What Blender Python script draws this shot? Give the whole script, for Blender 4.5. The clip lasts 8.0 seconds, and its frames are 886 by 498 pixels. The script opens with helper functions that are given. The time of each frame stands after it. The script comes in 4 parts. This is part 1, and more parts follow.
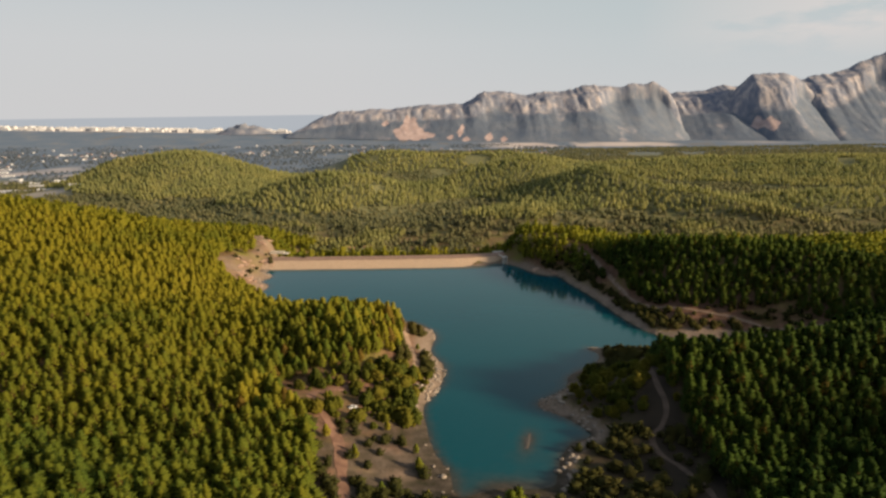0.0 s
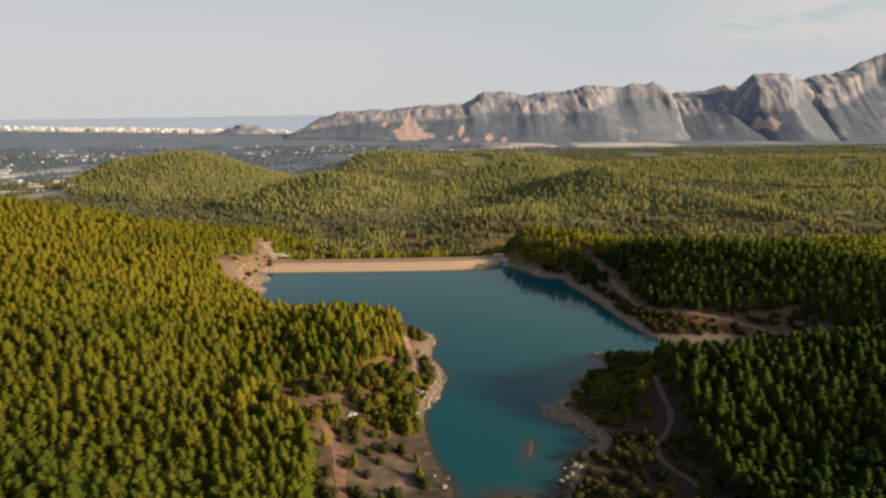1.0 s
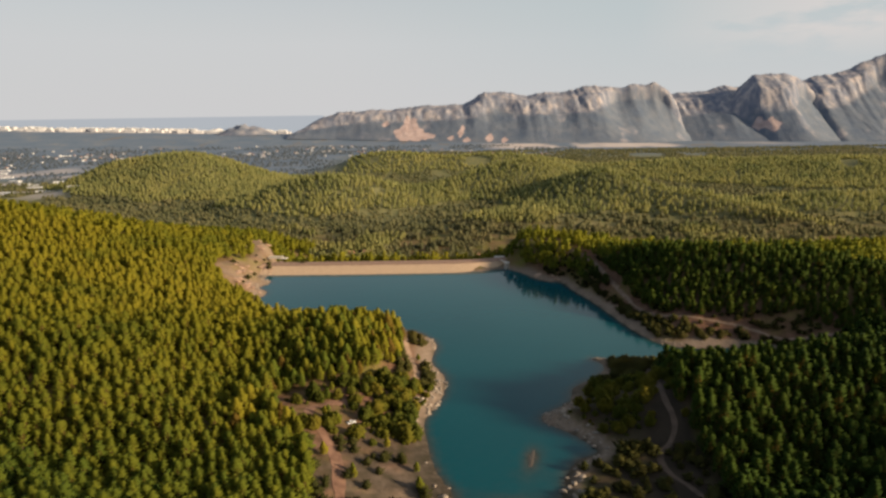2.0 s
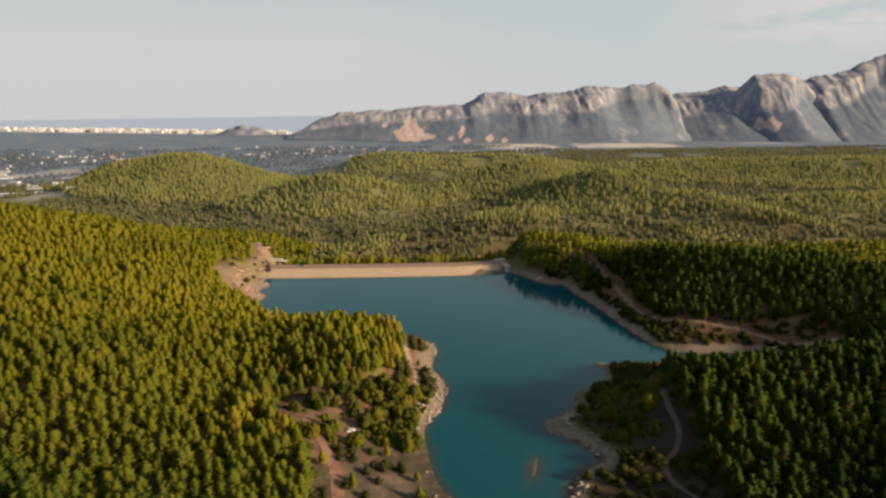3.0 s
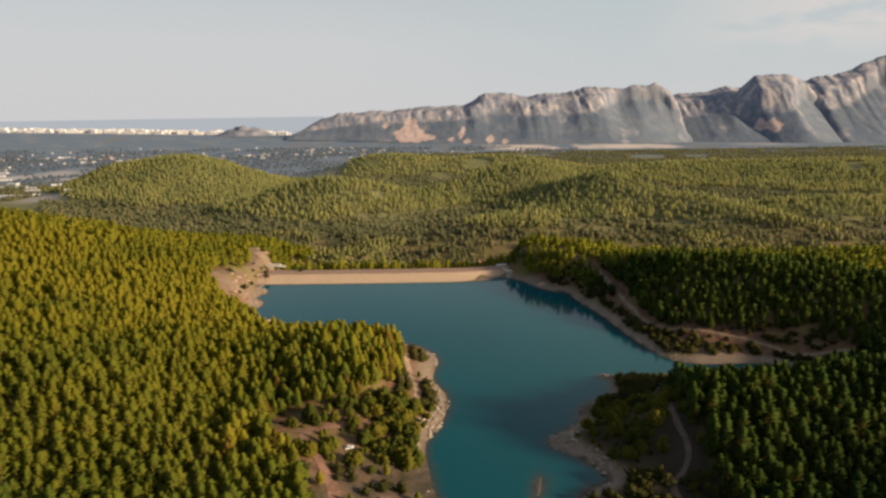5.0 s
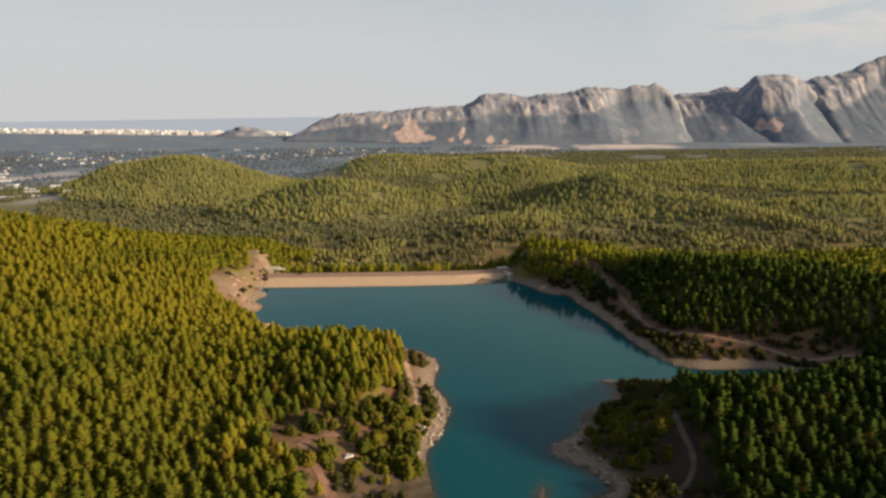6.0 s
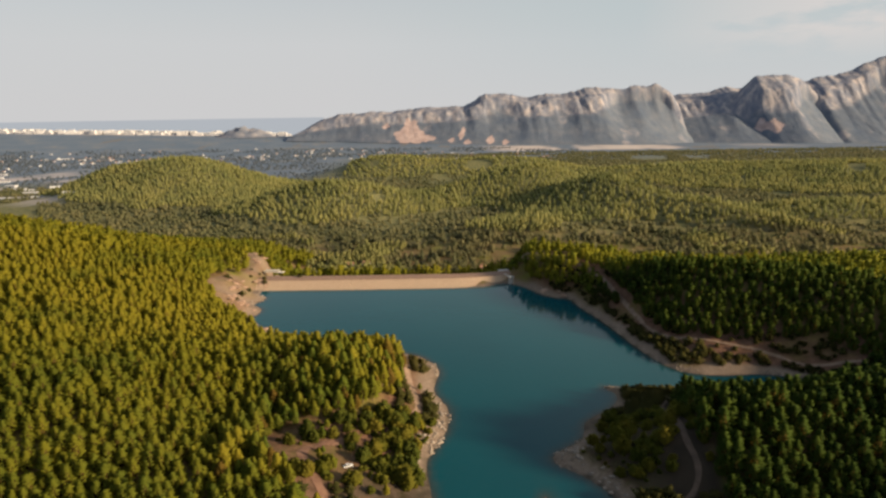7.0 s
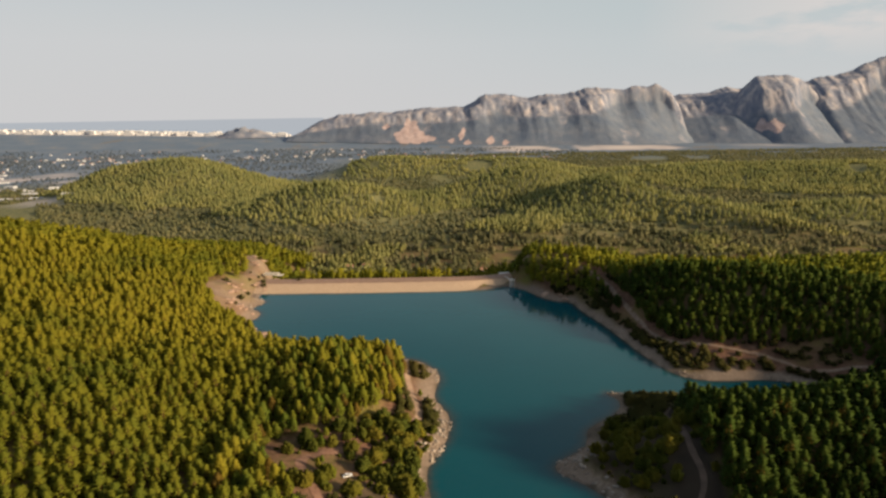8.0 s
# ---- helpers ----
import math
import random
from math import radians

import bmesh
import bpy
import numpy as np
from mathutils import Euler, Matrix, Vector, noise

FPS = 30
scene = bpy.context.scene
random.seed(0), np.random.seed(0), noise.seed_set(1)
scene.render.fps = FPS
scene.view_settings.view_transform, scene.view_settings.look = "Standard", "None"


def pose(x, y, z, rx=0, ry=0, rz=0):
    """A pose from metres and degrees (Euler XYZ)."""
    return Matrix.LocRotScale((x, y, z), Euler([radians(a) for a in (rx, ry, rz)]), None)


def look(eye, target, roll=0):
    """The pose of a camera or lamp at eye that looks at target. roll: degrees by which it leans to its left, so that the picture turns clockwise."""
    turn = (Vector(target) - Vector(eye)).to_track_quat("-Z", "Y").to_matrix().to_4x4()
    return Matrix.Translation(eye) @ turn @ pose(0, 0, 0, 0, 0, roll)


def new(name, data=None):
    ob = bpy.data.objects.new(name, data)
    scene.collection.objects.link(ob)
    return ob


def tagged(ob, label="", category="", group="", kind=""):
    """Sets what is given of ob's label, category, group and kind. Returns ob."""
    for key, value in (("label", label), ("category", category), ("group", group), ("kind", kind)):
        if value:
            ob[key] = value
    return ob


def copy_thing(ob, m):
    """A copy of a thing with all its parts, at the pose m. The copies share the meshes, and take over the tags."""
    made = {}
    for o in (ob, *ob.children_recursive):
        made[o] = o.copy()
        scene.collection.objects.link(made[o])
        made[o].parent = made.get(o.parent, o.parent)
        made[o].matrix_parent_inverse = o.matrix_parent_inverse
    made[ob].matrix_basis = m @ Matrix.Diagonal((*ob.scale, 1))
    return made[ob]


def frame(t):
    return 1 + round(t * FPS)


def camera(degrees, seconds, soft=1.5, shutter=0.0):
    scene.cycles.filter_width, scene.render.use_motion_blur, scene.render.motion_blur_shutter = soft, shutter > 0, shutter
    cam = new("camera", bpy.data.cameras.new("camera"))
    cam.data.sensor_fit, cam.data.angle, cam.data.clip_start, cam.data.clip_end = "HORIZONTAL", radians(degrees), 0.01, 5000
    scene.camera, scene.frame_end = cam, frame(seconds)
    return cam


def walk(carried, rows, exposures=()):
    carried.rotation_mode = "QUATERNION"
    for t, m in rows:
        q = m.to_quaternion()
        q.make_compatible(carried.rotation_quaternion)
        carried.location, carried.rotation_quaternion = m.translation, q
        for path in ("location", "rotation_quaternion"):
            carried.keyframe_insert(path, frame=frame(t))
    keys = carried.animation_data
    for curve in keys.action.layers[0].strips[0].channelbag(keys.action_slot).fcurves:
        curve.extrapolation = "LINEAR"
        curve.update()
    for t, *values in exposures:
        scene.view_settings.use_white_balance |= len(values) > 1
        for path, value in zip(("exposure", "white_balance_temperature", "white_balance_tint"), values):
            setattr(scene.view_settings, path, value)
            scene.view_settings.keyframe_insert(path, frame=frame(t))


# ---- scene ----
cam = camera(69.0, 8.0, soft=2.6)
# seconds, x, y, z, yaw, pitch, lean
ROWS = [
    (0.0, 0.00, -0.00, 150.00, -0.000, -11.967, 0.848),
    (1.0, -0.19, 4.92, 151.50, 0.017, -11.959, 0.848),
    (2.0, -0.39, 9.86, 153.02, 0.033, -11.950, 0.851),
    (3.0, -0.61, 14.83, 154.54, 0.046, -11.940, 0.858),
    (4.0, -0.85, 19.81, 156.06, 0.057, -11.929, 0.869),
    (5.0, -1.09, 24.82, 157.60, 0.066, -11.918, 0.884),
    (6.0, -1.36, 29.86, 159.14, 0.073, -11.904, 0.903),
    (7.0, -1.63, 34.91, 160.69, 0.077, -11.890, 0.925),
    (8.0, -1.93, 39.99, 162.25, 0.080, -11.875, 0.952),
]
EXPOSURE = 1.0
walk(cam, [(t, pose(x, y, z, 0, 0, yaw) @ pose(0, 0, 0, 90 + pitch) @ pose(0, 0, 0, 0, 0, -lean))
           for t, x, y, z, yaw, pitch, lean in ROWS], [(0.0, EXPOSURE), (8.0, EXPOSURE)])

# ---------------------------------------------------------------- light
SUN_ELEVATION, SUN_AZIMUTH = 16.5, 112.0     # degrees; azimuth clockwise from +y
sky_world = bpy.data.worlds.new("evening_sky")
scene.world = sky_world
sky_world.use_nodes = True
wn, wl = sky_world.node_tree.nodes, sky_world.node_tree.links
wn.clear()
w_out, w_bg = wn.new("ShaderNodeOutputWorld"), wn.new("ShaderNodeBackground")
w_sky = wn.new("ShaderNodeTexSky")
w_sky.sky_type = "NISHITA"
w_sky.sun_disc = False
w_sky.sun_elevation, w_sky.sun_rotation = radians(SUN_ELEVATION), radians(SUN_AZIMUTH)
w_sky.dust_density, w_sky.air_density = 3.0, 1.0
w_scale = wn.new("ShaderNodeVectorMath")
w_scale.operation = "SCALE"
w_scale.inputs["Scale"].default_value = 0.062
wl.new(w_sky.outputs[0], w_scale.inputs[0])
w_co = wn.new("ShaderNodeTexCoord")
w_map = wn.new("ShaderNodeMapping")
w_map.inputs["Scale"].default_value = (1.0, 1.0, 4.0)
wl.new(w_co.outputs["Generated"], w_map.inputs[0])
w_noise = wn.new("ShaderNodeTexNoise")
w_noise.inputs["Scale"].default_value, w_noise.inputs["Detail"].default_value = 5.0, 7.0
w_noise.inputs["Roughness"].default_value = 0.6
wl.new(w_map.outputs[0], w_noise.inputs["Vector"])
w_ramp = wn.new("ShaderNodeValToRGB")
w_ramp.color_ramp.elements[0].position, w_ramp.color_ramp.elements[1].position = 0.40, 0.50
wl.new(w_noise.outputs[0], w_ramp.inputs[0])
w_sep = wn.new("ShaderNodeSeparateXYZ")
wl.new(w_co.outputs["Generated"], w_sep.inputs[0])
w_high = wn.new("ShaderNodeMapRange")          # thin haze veil, thickest at the horizon
w_high.inputs["From Min"].default_value, w_high.inputs["From Max"].default_value = 0.10, 0.45
w_high.inputs["To Min"].default_value, w_high.inputs["To Max"].default_value = 0.99, 0.12
wl.new(w_sep.outputs[2], w_high.inputs[0])
w_mix = wn.new("ShaderNodeMix")
w_mix.data_type = "RGBA"
w_veil = wn.new("ShaderNodeValToRGB")
w_veil.color_ramp.elements[0].position, w_veil.color_ramp.elements[0].color = 0.02, (0.307, 0.305, 0.307, 1)
w_veil.color_ramp.elements[1].position, w_veil.color_ramp.elements[1].color = 0.24, (0.295, 0.310, 0.318, 1)
wl.new(w_sep.outputs[2], w_veil.inputs[0])
wl.new(w_veil.outputs[0], w_mix.inputs["B"])
wl.new(w_high.outputs[0], w_mix.inputs["Factor"])
wl.new(w_scale.outputs[0], w_mix.inputs["A"])
w_cloud = wn.new("ShaderNodeMix")
w_cloud.data_type = "RGBA"
w_cloud.inputs["B"].default_value = (0.335, 0.320, 0.312, 1)
w_cf = wn.new("ShaderNodeMath")
w_cf.operation = "MULTIPLY"
w_east = wn.new("ShaderNodeMapRange")          # clouds gather to the east
w_east.inputs["From Min"].default_value, w_east.inputs["From Max"].default_value = 0.28, 0.5
wl.new(w_sep.outputs[0], w_east.inputs[0])
w_blue_x, w_blue_z = wn.new("ShaderNodeMapRange"), wn.new("ShaderNodeMapRange")
w_blue_x.inputs["From Min"].default_value, w_blue_x.inputs["From Max"].default_value = -0.15, 0.25
w_blue_z.inputs["From Min"].default_value, w_blue_z.inputs["From Max"].default_value = -0.02, 0.20
wl.new(w_sep.outputs[0], w_blue_x.inputs[0])
wl.new(w_sep.outputs[2], w_blue_z.inputs[0])
w_blue = wn.new("ShaderNodeMath")
w_blue.operation = "MULTIPLY"
wl.new(w_blue_x.outputs[0], w_blue.inputs[0])
wl.new(w_blue_z.outputs[0], w_blue.inputs[1])
w_clear = wn.new("ShaderNodeMix")
w_clear.data_type = "RGBA"
w_clear.inputs["B"].default_value = (0.250, 0.282, 0.290, 1)
wl.new(w_blue.outputs[0], w_clear.inputs["Factor"])
wl.new(w_mix.outputs["Result"], w_clear.inputs["A"])
wl.new(w_east.outputs[0], w_cf.inputs[1])
w_lift, w_bank = wn.new("ShaderNodeMapRange"), wn.new("ShaderNodeMath")     # and keep above the ridge
w_lift.inputs["From Min"].default_value, w_lift.inputs["From Max"].default_value = 0.06, 0.10
w_bank.operation = "MULTIPLY"
wl.new(w_sep.outputs[2], w_lift.inputs[0])
wl.new(w_ramp.outputs[0], w_bank.inputs[0])
wl.new(w_lift.outputs[0], w_bank.inputs[1])
wl.new(w_bank.outputs[0], w_cf.inputs[0])
wl.new(w_cf.outputs[0], w_cloud.inputs["Factor"])
wl.new(w_clear.outputs["Result"], w_cloud.inputs["A"])
wl.new(w_cloud.outputs["Result"], w_bg.inputs[0])
w_bg.inputs[1].default_value = 1.0
wl.new(w_bg.outputs[0], w_out.inputs[0])

sun_data = bpy.data.lights.new("sun", "SUN")
sun_data.energy, sun_data.angle, sun_data.color = 5.0, radians(6.5), (1.0, 0.75, 0.47)
sun = new("sun", sun_data)
sa, se = radians(SUN_AZIMUTH), radians(SUN_ELEVATION)
sun.matrix_world = look((900 * math.sin(sa) * math.cos(se), 900 * math.cos(sa) * math.cos(se), 900 * math.sin(se)), (0, 0, 0))


# ---------------------------------------------------------------- materials
class Nodes:
    """A small builder for node materials."""

    def __init__(self, name, rough=0.8, spec=0.3):
        self.mat = bpy.data.materials.new(name)
        self.mat.use_nodes = True
        self.n, self.l = self.mat.node_tree.nodes, self.mat.node_tree.links
        self.bsdf = self.n["Principled BSDF"]
        self.bsdf.inputs["Roughness"].default_value = rough
        self.bsdf.inputs["Specular IOR Level"].default_value = spec
        geo = self.n.new("ShaderNodeNewGeometry")
        self.pos = geo.outputs["Position"]

    def noise(self, scale, detail=4.0, rough=0.55, stretch=None):
        node = self.n.new("ShaderNodeTexNoise")
        node.inputs["Scale"].default_value, node.inputs["Detail"].default_value = scale, detail
        node.inputs["Roughness"].default_value = rough
        at = self.pos
        if stretch:
            mp = self.n.new("ShaderNodeMapping")
            mp.inputs["Scale"].default_value = stretch
            self.l.new(self.pos, mp.inputs[0])
            at = mp.outputs[0]
        self.l.new(at, node.inputs["Vector"])
        return node.outputs[0]

    def cells(self, scale, what="Color"):
        node = self.n.new("ShaderNodeTexVoronoi")
        node.inputs["Scale"].default_value = scale
        self.l.new(self.pos, node.inputs["Vector"])
        return node.outputs[what]

    def ramp(self, fac, *stops):
        node = self.n.new("ShaderNodeValToRGB")
        el = node.color_ramp.elements
        while len(el) < len(stops):
            el.new(0.5)
        for e, (p, c) in zip(el, stops):
            e.position, e.color = p, (*c, 1) if len(c) == 3 else c
        self.l.new(fac, node.inputs[0])
        return node.outputs[0]

    def grey(self, fac, lo, hi, a=0.0, b=1.0):
        node = self.n.new("ShaderNodeMapRange")
        for k, v in (("From Min", lo), ("From Max", hi), ("To Min", a), ("To Max", b)):
            node.inputs[k].default_value = v
        self.l.new(fac, node.inputs[0])
        return node.outputs[0]

    def mix(self, fac, a, b, how="MIX"):
        node = self.n.new("ShaderNodeMix")
        node.data_type, node.blend_type = "RGBA", how
        for key, v in (("Factor", fac), ("A", a), ("B", b)):
            if isinstance(v, (int, float)):
                node.inputs[key].default_value = v
            elif isinstance(v, tuple):
                node.inputs[key].default_value = (*v, 1)
            else:
                self.l.new(v, node.inputs[key])
        return node.outputs["Result"]

    def math(self, op, a, b):
        node = self.n.new("ShaderNodeMath")
        node.operation = op
        for k, v in enumerate((a, b)):
            if isinstance(v, (int, float)):
                node.inputs[k].default_value = v
            else:
                self.l.new(v, node.inputs[k])
        return node.outputs[0]

    def attr(self, name):
        node = self.n.new("ShaderNodeAttribute")
        node.attribute_name = name
        return node.outputs["Fac"]

    def random(self):
        return self.n.new("ShaderNodeObjectInfo").outputs["Random"]

    def bump(self, height, strength, distance):
        node = self.n.new("ShaderNodeBump")
        node.inputs["Strength"].default_value, node.inputs["Distance"].default_value = strength, distance
        self.l.new(height, node.inputs["Height"])
        self.l.new(node.outputs[0], self.bsdf.inputs["Normal"])

    def done(self, colour):
        if isinstance(colour, tuple):
            self.bsdf.inputs["Base Color"].default_value = (*colour, 1)
        else:
            self.l.new(colour, self.bsdf.inputs["Base Color"])
        return self.mat


def plain_material(name, dark, light, scale=0.5, rough=0.8, bump=0.3, spec=0.3):
    m = Nodes(name, rough, spec)
    n = m.noise(scale, 6.0)
    m.bump(m.noise(scale * 4, 5.0), bump, 0.3 / max(scale, 0.05))
    return m.done(m.ramp(n, (0.3, dark), (0.7, light)))


def foliage_material(name, dark, mid, light, by_object=False, gaps=0.25):
    """Leaves that pass some light, in clumps with gaps between the needles."""
    m = Nodes(name, 0.75, 0.15)
    tint = m.random() if by_object else m.attr("tint")
    base = m.ramp(tint, (0.0, dark), (0.5, mid), (1.0, light))
    stand = m.noise(0.009, 4.0, 0.6)                       # stands of trees differ
    base = m.mix(m.grey(stand, 0.35, 0.7, 0.0, 0.2), base, (light[0] * 1.08, light[1] * 0.98, light[2]))
    base = m.mix(m.grey(m.noise(0.014, 4.0, 0.62), 0.50, 0.36, 0.0, 0.5), base, tuple(c * 0.85 for c in dark))
    grain = m.noise(1.4, 3.0)
    base = m.mix(m.grey(grain, 0.35, 0.7, 0.0, 0.3), base, tuple(c * 0.45 for c in mid))
    m.done(base)
    thin = m.n.new("ShaderNodeBsdfTranslucent")
    m.l.new(base, thin.inputs[0])
    both = m.n.new("ShaderNodeMixShader")
    both.inputs[0].default_value = 0.6
    m.l.new(m.bsdf.outputs[0], both.inputs[1])
    m.l.new(thin.outputs[0], both.inputs[2])
    airy = m.n.new("ShaderNodeMixShader")
    airy.inputs[0].default_value = gaps
    m.l.new(both.outputs[0], airy.inputs[1])
    m.l.new(m.n.new("ShaderNodeBsdfTransparent").outputs[0], airy.inputs[2])
    m.l.new(airy.outputs[0], m.n["Material Output"].inputs[0])
    return m.mat


PINE = foliage_material("pine_needles", (0.078, 0.145, 0.023), (0.235, 0.242, 0.022), (0.37, 0.335, 0.034))
PINE_OWN = foliage_material("pine_needles_single", (0.120, 0.185, 0.026), (0.245, 0.245, 0.022), (0.36, 0.32, 0.032), True)
PINE_RUST = foliage_material("browning_needles", (0.17, 0.115, 0.025), (0.21, 0.145, 0.028), (0.24, 0.185, 0.03), True)
# darker copy of the needles: shade of headland and east bank in the colour
PINE_SHADED = foliage_material("shaded_needles", (0.027, 0.066, 0.012), (0.054, 0.099, 0.014), (0.098, 0.134, 0.016), gaps=0.15)
SHRUB = foliage_material("shrub_leaves", (0.085, 0.115, 0.018), (0.155, 0.165, 0.021), (0.23, 0.20, 0.027), True, 0.2)
SHRUB_FAR = foliage_material("scrub_leaves", (0.060, 0.070, 0.020), (0.100, 0.102, 0.028), (0.15, 0.125, 0.038))
# far pines, broadleaf and groves: distance haze is put into these colours
PINE_FAR = foliage_material("hazed_pine_needles", (0.160, 0.205, 0.088), (0.305, 0.318, 0.128), (0.44, 0.405, 0.155), gaps=0.16)
OLIVE = foliage_material("hazed_broadleaf", (0.085, 0.110, 0.058), (0.185, 0.195, 0.100), (0.33, 0.29, 0.150), gaps=0.12)
GROVE = foliage_material("hazed_grove_leaves", (0.125, 0.155, 0.185), (0.150, 0.182, 0.21), (0.18, 0.205, 0.225))
TWIGS = foliage_material("inner_twigs", (0.105, 0.090, 0.022), (0.160, 0.120, 0.026), (0.205, 0.150, 0.032))
TWIGS_OWN = foliage_material("inner_twigs_single", (0.105, 0.090, 0.022), (0.160, 0.120, 0.026), (0.205, 0.150, 0.032), True)
BARK = plain_material("pine_bark", (0.06, 0.04, 0.03), (0.14, 0.09, 0.06), 3.0, 0.9)
ROCK = plain_material("shore_limestone", (0.15, 0.125, 0.105), (0.34, 0.29, 0.245), 0.35, 0.85, 0.6)
ROCK_PINK = plain_material("pink_limestone", (0.22, 0.145, 0.108), (0.40, 0.28, 0.215), 0.3, 0.85, 0.7)
CONCRETE = plain_material("pale_concrete", (0.38, 0.355, 0.32), (0.54, 0.51, 0.465), 0.6, 0.7)
DAM_STONE = plain_material("dam_riprap", (0.30, 0.215, 0.15), (0.44, 0.335, 0.245), 0.9, 0.9, 0.8)
CREST_GRAVEL = plain_material("crest_gravel", (0.15, 0.095, 0.07), (0.30, 0.20, 0.15), 0.5, 0.95)
DIRT_ROAD = plain_material("trodden_dirt", (0.066, 0.047, 0.037), (0.125, 0.088, 0.067), 0.25, 0.95)
RED_ROAD = plain_material("red_dirt", (0.105, 0.056, 0.039), (0.20, 0.118, 0.084), 0.25, 0.95)
BANK_ROAD = plain_material("pale_dirt", (0.16, 0.11, 0.08), (0.27, 0.19, 0.138), 0.25, 0.95)
# whites of the distant buildings, dimmed and blued for haze
CITY_WHITE = plain_material("city_render", (0.40, 0.41, 0.45), (0.48, 0.49, 0.52), 0.05, 0.8)
WALL_WHITE = plain_material("white_render", (0.34, 0.36, 0.40), (0.46, 0.48, 0.52), 0.1, 0.8)
ROOF_RED = plain_material("clay_tiles", (0.25, 0.12, 0.08), (0.40, 0.22, 0.15), 0.4, 0.85)
ROOF_GREY = plain_material("sheet_roof", (0.45, 0.46, 0.47), (0.66, 0.67, 0.68), 0.2, 0.5)
GLASS_DARK = plain_material("window_glass", (0.03, 0.035, 0.04), (0.06, 0.07, 0.08), 0.5, 0.15, 0.0, 0.5)
CAR_PAINT = plain_material("silver_paint", (0.55, 0.57, 0.60), (0.66, 0.68, 0.70), 0.5, 0.3, 0.0, 0.5)
WET_MUD = plain_material("wet_mud", (0.048, 0.040, 0.032), (0.090, 0.074, 0.058), 0.6, 0.5)
TYRE = plain_material("tyre_rubber", (0.015, 0.015, 0.015), (0.03, 0.03, 0.03), 4.0, 0.9)


def ground_material():
    m = Nodes("valley_ground", 0.95, 0.1)
    fine, wide, broad = m.noise(0.6, 6.0), m.noise(0.05, 5.0), m.noise(0.006, 5.0)
    floor = m.ramp(fine, (0.3, (0.10, 0.068, 0.034)), (0.7, (0.17, 0.115, 0.055)))
    floor = m.mix(m.grey(wide, 0.45, 0.65), floor, (0.13, 0.125, 0.03))
    sand = m.ramp(fine, (0.25, (0.135, 0.102, 0.080)), (0.75, (0.27, 0.212, 0.168)))
    sand = m.mix(m.grey(wide, 0.4, 0.7, 0.0, 0.6), sand, (0.15, 0.112, 0.085))
    crack = m.cells(0.45, "Distance")
    sand = m.mix(m.grey(crack, 0.55, 0.95, 0.0, 0.55), sand, (0.13, 0.105, 0.085))
    red = m.ramp(m.noise(0.25, 7.0, 0.65), (0.32, (0.072, 0.039, 0.026)), (0.68, (0.185, 0.102, 0.071)))
    # mud tones also carry the painted shade of the sand flats
    mud = m.ramp(m.noise(0.16, 7.0, 0.65), (0.34, (0.028, 0.029, 0.016)), (0.5, (0.054, 0.044, 0.034)), (0.66, (0.095, 0.078, 0.064)))
    scrub = m.mix(m.grey(m.noise(0.22, 6.0), 0.36, 0.52), red, m.ramp(m.noise(0.9, 5.0), (0.3, (0.042, 0.046, 0.014)), (0.7, (0.105, 0.095, 0.032))))
    # the plain's blue is distance haze put into the ground colour
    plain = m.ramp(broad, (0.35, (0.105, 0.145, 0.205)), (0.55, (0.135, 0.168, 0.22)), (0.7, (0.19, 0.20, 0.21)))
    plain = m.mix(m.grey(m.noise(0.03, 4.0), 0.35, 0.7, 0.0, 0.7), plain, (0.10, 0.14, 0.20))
    pale = m.math("MULTIPLY", m.attr("field"), m.grey(m.noise(0.007, 3.0, 0.6, (1.0, 0.35, 1.0)), 0.60, 0.66))
    plain = m.mix(m.math("MULTIPLY", pale, 0.6), plain, (0.17, 0.15, 0.125))
    # undergrowth of the far hills, its green lightened for haze
    hazy_brush = m.ramp(m.noise(0.12, 6.0), (0.3, (0.085, 0.098, 0.05)), (0.7, (0.18, 0.17, 0.08)))
    floor = m.mix(m.attr("hazy_brush"), floor, hazy_brush)
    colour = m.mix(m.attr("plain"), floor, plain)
    colour = m.mix(m.attr("scrub"), colour, scrub)
    colour = m.mix(m.attr("red"), colour, red)
    colour = m.mix(m.attr("dark_soil"), colour, m.ramp(wide, (0.3, (0.022, 0.018, 0.014)), (0.7, (0.050, 0.038, 0.028))))
    colour = m.mix(m.attr("sand"), colour, sand)
    colour = m.mix(m.attr("mud"), colour, mud)
    colour = m.mix(m.attr("dust"), colour, m.ramp(broad, (0.3, (0.36, 0.33, 0.33)), (0.7, (0.50, 0.45, 0.43))))
    m.bump(m.noise(0.8, 6.0), 0.5, 0.5)
    return m.done(colour)


